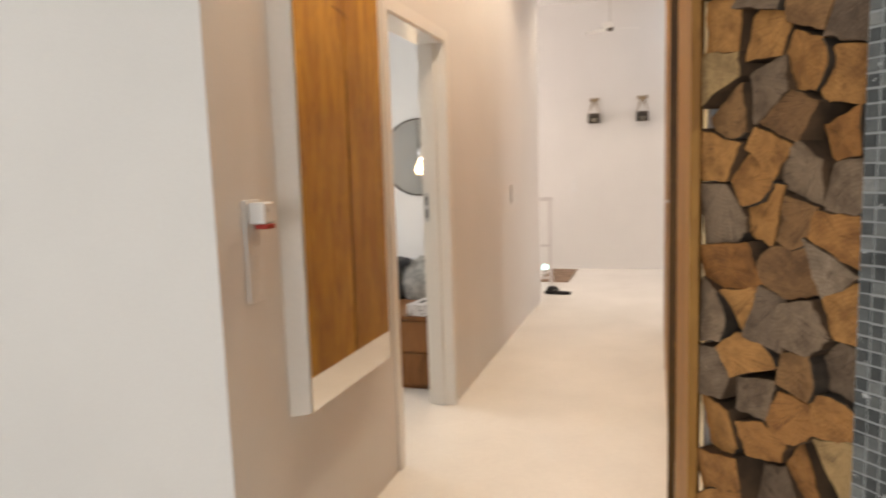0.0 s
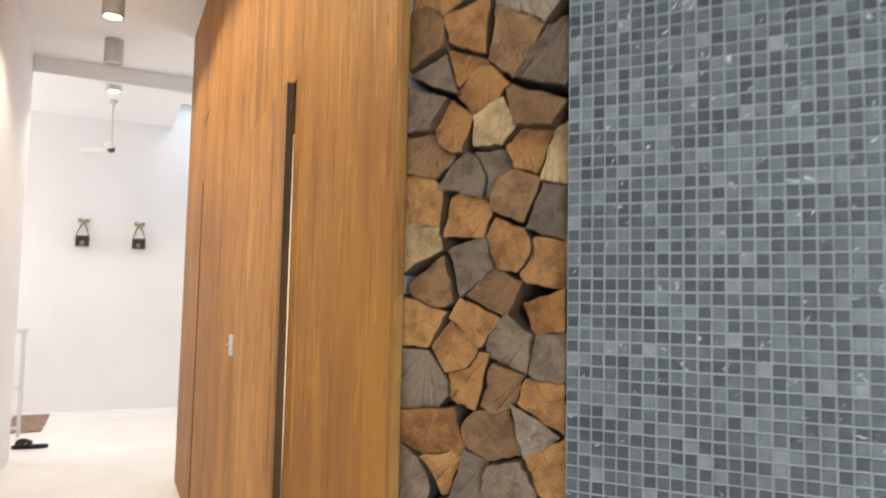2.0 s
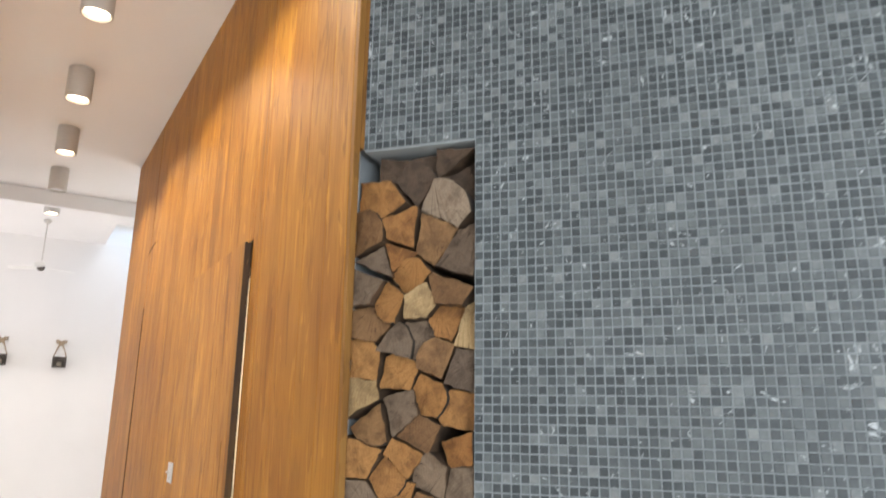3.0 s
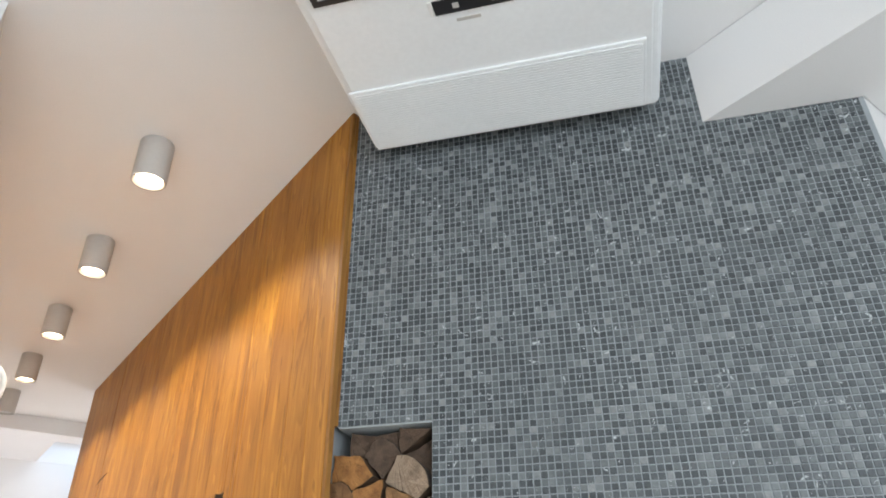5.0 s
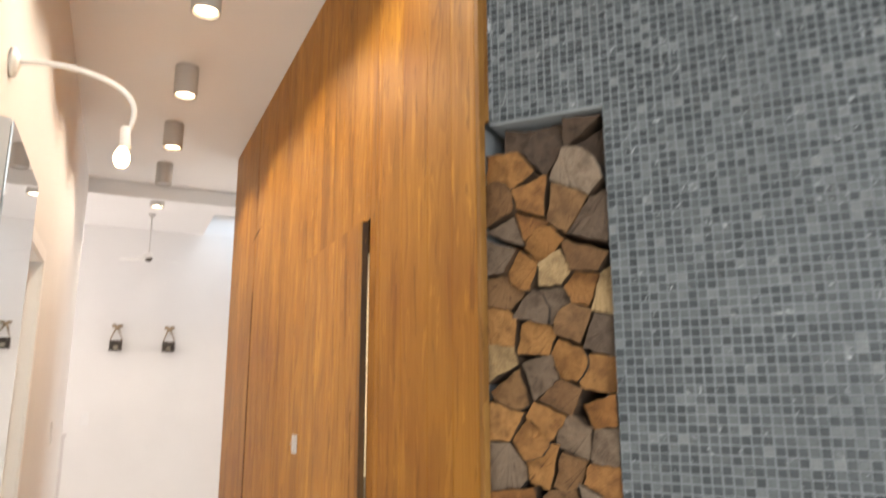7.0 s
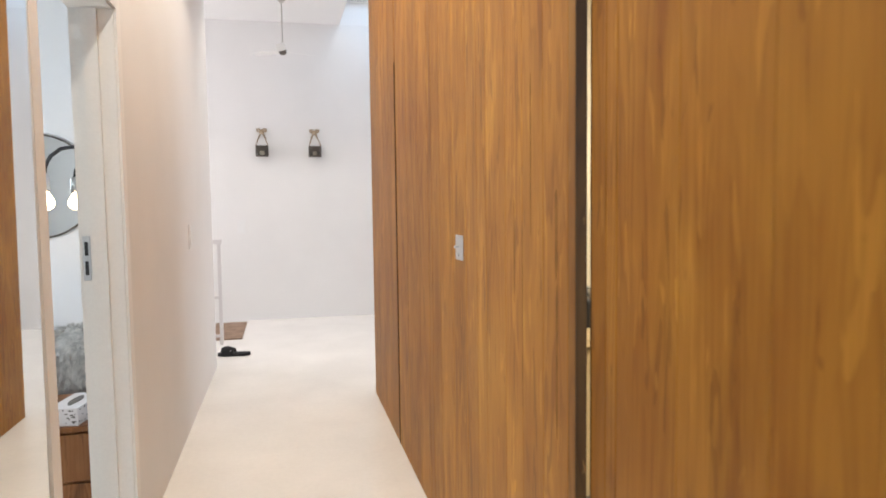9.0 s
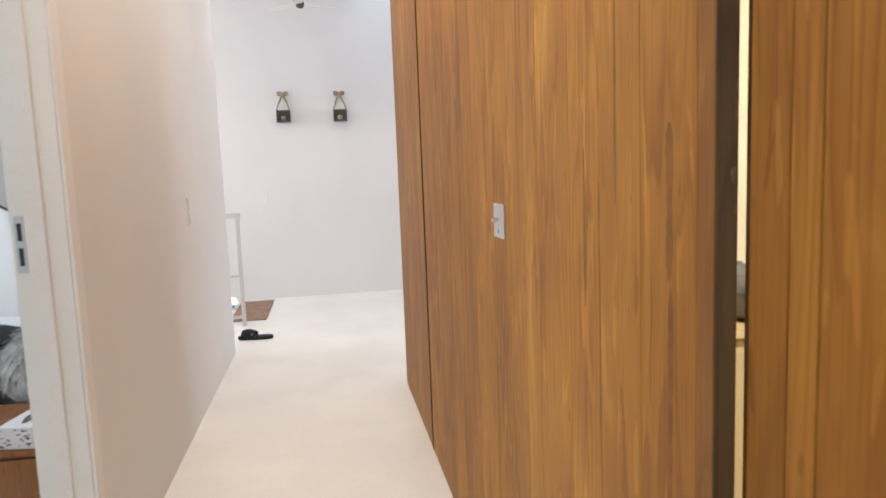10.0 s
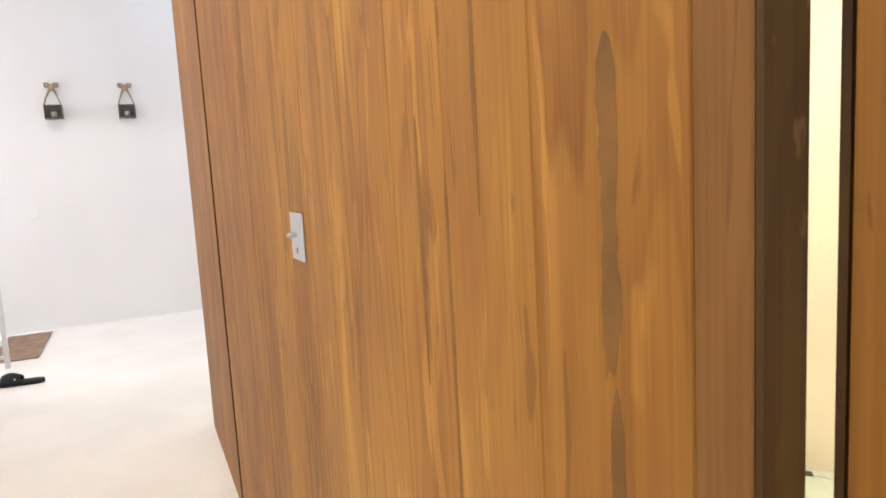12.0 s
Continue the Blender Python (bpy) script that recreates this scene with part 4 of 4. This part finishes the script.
# ---- windows and skylight ----
def mat_glass():
    m, n, l, b = nodes_of("window_glass")
    b.inputs["Base Color"].default_value = (0.95, 0.98, 1.0, 1)
    b.inputs["Transmission Weight"].default_value, b.inputs["Roughness"].default_value, b.inputs["IOR"].default_value = 1.0, 0.0, 1.45
    return m


M_GLASS = mat_glass()


def window_unit(name, label, m, w, h, bars):
    """A framed window on its own xz plane, w by h about its centre."""
    win = tagged(new(name), label, "window", kind="structure")
    win.matrix_basis = m
    t = 0.055
    for lo, hi in (((-w / 2, -h / 2), (w / 2, -h / 2 + t)), ((-w / 2, h / 2 - t), (w / 2, h / 2)), ((-w / 2, -h / 2 + t), (-w / 2 + t, h / 2 - t)), ((w / 2 - t, -h / 2 + t), (w / 2, h / 2 - t))):
        part("window_frame", box((lo[0] + 0.001, -0.03, lo[1] + 0.001), (hi[0] - 0.001, 0.03, hi[1] - 0.001), 0.003, 1), M_LACQ, win)
    step = (w - 2 * t) / (bars + 1)
    for k in range(bars + 1):
        x0 = -w / 2 + t + k * step
        pane = part("pane", box((x0 + 0.021, -0.004, -h / 2 + t + 0.001), (x0 + step - 0.021, 0.004, h / 2 - t - 0.001)), M_GLASS, win)
        pane.visible_shadow = False
        if k:
            part("mullion", box((x0 - 0.02, -0.03, -h / 2 + t + 0.001), (x0 + 0.02, 0.03, h / 2 - t - 0.001), 0.003, 1), M_LACQ, win)


window_unit("window_1", "wide white-framed living room window", pose(-1.6, -5.10, 1.475), 3.8, 2.35, 2)
window_unit("window_2", "white-framed bedroom window", pose(-4.15, 3.2, 1.5, 0, 0, 90), 1.6, 1.5, 1)
# the east window is out of view, added around the end room fill
window_unit("unseen_window_3", "unseen white-framed window added to light the end room", pose(4.15, 6.7, 1.7, 0, 0, 90), 1.6, 1.6, 1)
window_unit("window_4", "tall white-framed stair window", pose(-4.15, 6.8, 2.0, 0, 0, 90), 1.6, 2.0, 0)
window_unit("skylight_1", "white-framed skylight over the end room", pose(0.635, 7.333, HF + 0.285, 90, 0, 0), 1.30, 1.28, 0)

# ---- bedroom seen through the doorway ----
M_OAK = mat_wood("brown_nightstand_wood", (0.20, 0.083, 0.030), (0.30, 0.132, 0.049), (0.37, 0.170, 0.064), 0.38)
M_LINEN = mat_plain("white_bed_linen", (0.72, 0.73, 0.76), 0.9, vary=0.04, grain=160, relief=0.5, big=6)
M_GREYFAB = mat_plain("dark_grey_wool", (0.045, 0.047, 0.052), 0.95, vary=0.25, grain=180, relief=0.8, big=8)
M_FUR = mat_plain("pale_grey_fur", (0.66, 0.64, 0.60), 0.95, vary=0.35, grain=120, relief=0.9, big=22)
M_PAPER = mat_plain("printed_white_card", (0.70, 0.67, 0.66), 0.6, vary=0.03)


def round_mirror():
    rm = thing("round_mirror", "large round wall mirror with a thin dark rim", "mirror", pose(-2.35, Y1 - 0.151, 1.475, 90, 0, 0))
    part("rim", lathe([(0.374, 0.0), (0.386, 0.0), (0.387, 0.018), (0.374, 0.019), (0.374, 0.0)], 64), M_RUST, rm)
    part("glass", lathe([(0.0, 0.001), (0.3735, 0.001), (0.3735, 0.012), (0.0, 0.0125)], 64), M_MIRROR, rm, "silvered mirror glass").data.shade_flat()


round_mirror()


def bedroom_lamp():
    lamp = thing("bulb_wall_lamp", "black gooseneck wall lamp with a glowing bulb", "wall lamp", pose(BED_BULB.x, BED_BULB.y, BED_BULB.z))
    part("wall_plate", lathe([(0, 0.020), (0.045, 0.018), (0.05, 0.001), (0, 0.001)], 24), M_BLACK, lamp, m=pose(0.26, Y1 - 0.15 - BED_BULB.y, 0.36, 90, 0, 0))
    part("arm", tube([(0.26, 0.235, 0.36), (0.26, 0.12, 0.375), (0.20, 0.03, 0.385), (0.11, 0.0, 0.365), (0.045, 0, 0.315), (0.010, 0, 0.25), (0.0, 0, 0.19)], 0.014, 12), M_BLACK, lamp)
    part("bulb_holder", lathe([(0, 0.20), (0.016, 0.198), (0.030, 0.185), (0.032, 0.075), (0.0, 0.074)], 24), M_STEEL, lamp, "chrome bulb holder")
    part("bulb", lathe([(0, 0.0735), (0.020, 0.07), (0.034, 0.045), (0.052, 0.010), (0.055, -0.015), (0.045, -0.042), (0.022, -0.058), (0, -0.061)], 28), M_BULB, lamp, "glowing clear bulb")


bedroom_lamp()


def nightstand():
    ns = thing("nightstand", "dark brown wooden nightstand with two drawers", "nightstand", pose(-1.565, 2.812, 0))
    part("body", box((-0.24, 0.012, 0.001), (0.24, 0.51, 0.435), 0.002, 1), M_OAK, ns)
    part("top", box((-0.25, -0.006, 0.4355), (0.25, 0.52, 0.457), 0.003, 2), M_OAK, ns)
    for z0, z1 in ((0.235, 0.425), (0.03, 0.225)):
        part("drawer_front", box((-0.232, 0.0, z0), (0.232, 0.0115, z1), 0.002, 1), M_OAK, ns)


nightstand()


def tissue_box():
    tb = thing("tissue_box", "white patterned cardboard tissue box on the nightstand", "tissue box", pose(-1.440, 2.935, 0.4575, 0, 0, 80))
    carton = part("carton", box((-0.115, -0.058, 0), (0.115, 0.058, 0.072), 0.0015, 1), M_PAPER, tb)
    part("slit", prism([(0.07 * math.cos(a) * (1 + 0.25 * math.sin(2 * a)), 0.020 * math.sin(a)) for a in [2 * math.pi * k / 20 for k in range(20)]], "z", 0.0722, 0.0735), M_BLACK, tb, "dark opening")
    rng = random.Random(8)
    for k in range(26):
        x, z = rng.uniform(-0.105, 0.105), rng.uniform(0.008, 0.064)
        w, h = rng.uniform(0.003, 0.014), rng.uniform(0.002, 0.007)
        part("print_mark", box((max(-0.112, x - w / 2), -0.0592, z - h / 2), (min(0.112, x + w / 2), -0.0583, z + h / 2)), M_RUST, carton)
        y = rng.uniform(-0.05, 0.05)
        part("print_mark", box((-0.1162, y - w / 2, z - h / 2), (-0.1153, y + w / 2, z + h / 2)), M_RUST, carton)


tissue_box()


def cushion_mesh(w, d, h, seed, rough):
    """A soft heap or cushion: a squashed ball with folds."""
    bm = bmesh.new()
    bmesh.ops.create_icosphere(bm, subdivisions=4, radius=1.0)
    for v in bm.verts:
        p = v.co.copy()
        k = 1 + rough * noise.noise(p * 2.2 + Vector((seed, 0, 0))) + 0.4 * rough * noise.noise(p * 6 + Vector((seed, 3, 0)))
        q = Vector((math.copysign(abs(p.x) ** 0.75, p.x), math.copysign(abs(p.y) ** 0.75, p.y), p.z)) * k
        v.co = Vector((q.x * w, q.y * d, max(-0.85, q.z) * h + 0.85 * h))
    for f in bm.faces:
        f.smooth = True
    return bm


def fur_mesh(w, d, h, seed, count):
    """A heap covered in long tufts of hair."""
    bm = cushion_mesh(w, d, h, seed, 0.12)
    rng = random.Random(seed)
    bm.faces.ensure_lookup_table()
    faces = [f for f in bm.faces if f.normal.z > -0.2]
    spots = [(f.calc_center_median(), f.normal.copy()) for f in (rng.choice(faces) for _ in range(count))]
    for c, n in spots:
        down = Vector((rng.uniform(-0.3, 0.3), rng.uniform(-0.5, 0.1), -0.8))
        tip = c + n * 0.022 + (down - n * down.dot(n)).normalized() * rng.uniform(0.03, 0.06)
        side = n.cross(down).normalized() * 0.004
        a, b, t = bm.verts.new(c - side), bm.verts.new(c + side), bm.verts.new(tip)
        bm.faces.new((a, b, t))
    return bm


def bed():
    bd = thing("bed", "low bed with white linen", "bed", pose(-2.31, 4.40, 0))
    part("bed_frame", box((-0.98, -0.98, 0.001), (0.98, 0.98, 0.22), 0.006, 1), M_OAK, bd)
    part("mattress", box((-0.94, -0.94, 0.2205), (0.94, 0.94, 0.40), 0.045, 4), M_LINEN, bd)
    tagged(part("blanket", cushion_mesh(0.24, 0.26, 0.165, 2.0, 0.18), M_GREYFAB, m=pose(-1.96, 3.66, 0.385, 0, -12, 10)), "rumpled dark grey wool blanket on the bed", "blanket")
    tagged(part("fur_throw", fur_mesh(0.21, 0.22, 0.175, 5, 6000), M_FUR, m=pose(-1.60, 3.64, 0.385, 0, -4, 0)), "pale grey fur throw heaped on the bed", "throw")
    tagged(part("pillow", cushion_mesh(0.34, 0.22, 0.11, 9.0, 0.10), M_LINEN, m=pose(-2.15, 4.45, 0.39, 0, 0, 8)), "white pillow on the bed", "pillow")


bed()

# ---- bathroom behind the timber wall ----
M_CREAM = mat_plain("cream_wash_wall", (0.74, 0.68, 0.54), 0.6, vary=0.05, grain=120, relief=0.1, big=2)
M_STONE = mat_plain("grey_stone", (0.20, 0.185, 0.165), 0.6, vary=0.3, grain=120, relief=0.4, big=18)
M_BIRCH = mat_plain("pale_birch_front", (0.56, 0.44, 0.25), 0.5, vary=0.08, grain=60, relief=0.1)
M_SCALE = mat_plain("pale_green_glass", (0.55, 0.62, 0.53), 0.12, vary=0.03, relief=0)
structure("wall_bath_north", box((0.034, 2.93, 0), (1.725, 3.03, 2.4)), M_CREAM, "cream painted bathroom wall")
structure("wall_bath_diagonal", prism([(1.66, 2.994), (2.50, 2.228), (2.57, 2.30), (1.73, 3.066)], "z", 0, 2.4), M_CREAM, "cream painted bathroom wall")
structure("wall_bath_east", box((2.8, 0.50, 0), (2.9, 2.93, 2.4)), M_CREAM, "cream painted bathroom wall")
structure("wall_bath_south", box((0.62, 0.42, 0), (2.9, 0.50, 2.4)), M_CREAM, "cream painted bathroom wall")
structure("ceiling_bath", box((0.034, 0.42, 2.4), (2.9, 3.03, 2.46)), M_CEIL, "low white bathroom ceiling", "ceiling")
# unseen fitting, added to carry the warm light inside the bathroom
lamp_b = thing("bathroom_ceiling_light", "unseen round flush ceiling light, added as source of the bathroom's glow", "ceiling lamp", pose(1.3, 1.7, 2.345))
part("base", lathe([(0, 0.055), (0.16, 0.055), (0.165, 0.04), (0.16, 0.03), (0, 0.03)], 36), M_LACQ, lamp_b)
part("diffuser", lathe([(0.155, 0.0295), (0.150, 0.008), (0.12, 0.0), (0, -0.004)], 36), mat_glow("warm_diffuser", (1.0, 0.86, 0.62), 3.0), lamp_b, "glowing warm diffuser")


def vanity():
    va = thing("washstand", "pale wooden washstand with rounded front", "washstand", pose(0.86, 2.93, 0))
    part("cabinet", box((-0.30, -0.47, 0.08), (0.30, -0.002, 0.725), 0.05, 4), M_BIRCH, va)
    part("plinth", box((-0.27, -0.42, 0.001), (0.27, -0.01, 0.0795)), M_STONE, va)
    part("worktop", box((-0.315, -0.485, 0.7255), (0.315, -0.002, 0.755), 0.006, 2), M_BIRCH, va)
    part("knob", lathe([(0, 0.024), (0.014, 0.022), (0.016, 0.014), (0.006, 0.008), (0.006, 0)], 16), M_STONE, va, m=pose(0.14, -0.4702, 0.56, 90, 0, 0))
    bowl = thing("stone_basin", "grey stone vessel basin on the washstand", "basin", pose(1.02, 2.66, 0.7555))
    part("bowl", lathe([(0, 0.0), (0.13, 0.0), (0.175, 0.03), (0.19, 0.09), (0.185, 0.150), (0.170, 0.150), (0.168, 0.10), (0.12, 0.04), (0, 0.03)], 40), M_STONE, bowl)
    part("drain", lathe([(0, 0.034), (0.02, 0.033), (0.022, 0.0305)], 16), M_STEEL, bowl)
    tagged(part("splash_panel", box((0.60, 2.905, 0.7555), (1.16, 2.9295, 0.90), 0.002, 1), M_STONE), "mottled grey stone splash panel on the wall", "splashback")
    bt = thing("soap_bottle", "dark soap bottle with a pump", "bottle", pose(0.72, 2.72, 0.7555))
    part("flask", lathe([(0, 0), (0.034, 0), (0.036, 0.006), (0.036, 0.11), (0.026, 0.13), (0.012, 0.138), (0, 0.138)], 24), M_BLACK, bt)
    part("pump", lathe([(0, 0.185), (0.014, 0.184), (0.014, 0.176), (0.004, 0.174), (0.004, 0.139), (0, 0.1385)], 16), M_STEEL, bt)


vanity()


def bathroom_scale():
    sc = thing("bathroom_scale", "pale green glass bathroom scale with a grey ring", "scale", pose(1.895, 2.585, 0, 0, 0, -42))
    part("plate", box((-0.155, -0.155, 0.018), (0.155, 0.155, 0.027), 0.003, 2), M_SCALE, sc)
    for x in (-0.11, 0.11):
        for y in (-0.11, 0.11):
            part("foot", lathe([(0, 0.0005), (0.02, 0.0005), (0.022, 0.0175), (0, 0.0175)], 16), M_BLACK, sc, m=pose(x, y, 0))
    ring = bmesh.new()
    pr = [(0.105, 0.0275), (0.118, 0.0275), (0.118, 0.029), (0.105, 0.029)]
    rows = [[ring.verts.new((r * math.cos(a), r * math.sin(a), z)) for r, z in pr] for a in [math.radians(100 + 340 * k / 48) for k in range(49)]]
    for a, b in zip(rows, rows[1:]):
        for q in range(4):
            ring.faces.new((a[q], a[(q + 1) % 4], b[(q + 1) % 4], b[q]))
    bmesh.ops.recalc_face_normals(ring, faces=ring.faces[:])
    part("ring", ring, M_GREY, sc, "grey printed ring")
    part("display", box((-0.024, 0.088, 0.0275), (0.024, 0.128, 0.030), 0.001, 1), M_BLACK, sc, "dark display")


bathroom_scale()

# ---- mosaic: one chip after another, the nearest as pieces of their own ----
PITCH = 0.0204


def tile_faces(s, z, hs, hz, up, rng):
    e = 0.0011
    y0, y1 = 0.001, -0.0018 - up
    lo = [(s - hs, y0, z - hz), (s + hs, y0, z - hz), (s + hs, y0, z + hz), (s - hs, y0, z + hz)]
    hi = [(s - hs + e, y1, z - hz + e), (s + hs - e, y1, z - hz + e), (s + hs - e, y1, z + hz - e), (s - hs + e, y1, z + hz - e)]
    hi = [(a + rng.uniform(-0.0005, 0.0005), y, c + rng.uniform(-0.0005, 0.0005)) for a, y, c in hi]
    return lo + hi, [(4, 5, 6, 7), (0, 1, 5, 4), (1, 2, 6, 5), (2, 3, 7, 6), (3, 0, 4, 7)]


def lay_mosaic():
    rng = random.Random(21)
    verts, faces = [], []
    shared = []
    half = PITCH / 2 - 0.00092
    for k in range(12):
        v, f = tile_faces(0, 0, half - rng.uniform(0, 0.0005), half - rng.uniform(0, 0.0005), rng.uniform(0, 0.0006), rng)
        me = bpy.data.meshes.new("mosaic_chip")
        me.from_pydata(v, [], f)
        me.materials.append(M_TILE)
        shared.append(me)
    n_s, n_z = int((MW - 0.004) / PITCH), int(H / PITCH)
    for i in range(-1, n_s):
        for j in range(n_z):
            s, z = NW + (i - 14 + 0.5) * PITCH, (j + 0.5) * PITCH + 0.002
            cut = half
            if i < 0:
                s, cut = 0.0062, 0.0050     # cut chips along the timber edge
            if s < 0.006 or s > MW - 0.008 or z > H - 0.012 or (s < NW and z < NH + 0.004):
                continue
            if 0.40 < s < 0.75 and 1.30 < z < 1.64:
                ob = new("mosaic_chip", rng.choice(shared))
                ob.matrix_basis = MOS @ pose(s + rng.uniform(-0.0004, 0.0004), 0, z + rng.uniform(-0.0004, 0.0004), 0, rng.uniform(-0.9, 0.9), 0)
                ob.parent = chimney
                continue
            v, f = tile_faces(s + rng.uniform(-0.0004, 0.0004), z + rng.uniform(-0.0004, 0.0004), cut - rng.uniform(0, 0.0005), half - rng.uniform(0, 0.0005), rng.uniform(0, 0.0006), rng)
            k0 = len(verts)
            verts += v
            faces += [tuple(k0 + q for q in g) for g in f]
    me = bpy.data.meshes.new("mosaic_field")
    me.from_pydata(verts, [], faces)
    me.materials.append(M_TILES)
    ob = new("mosaic_field", me)
    ob.matrix_basis = MOS
    ob.parent = chimney
    tagged(ob, kind="stuff")


lay_mosaic()
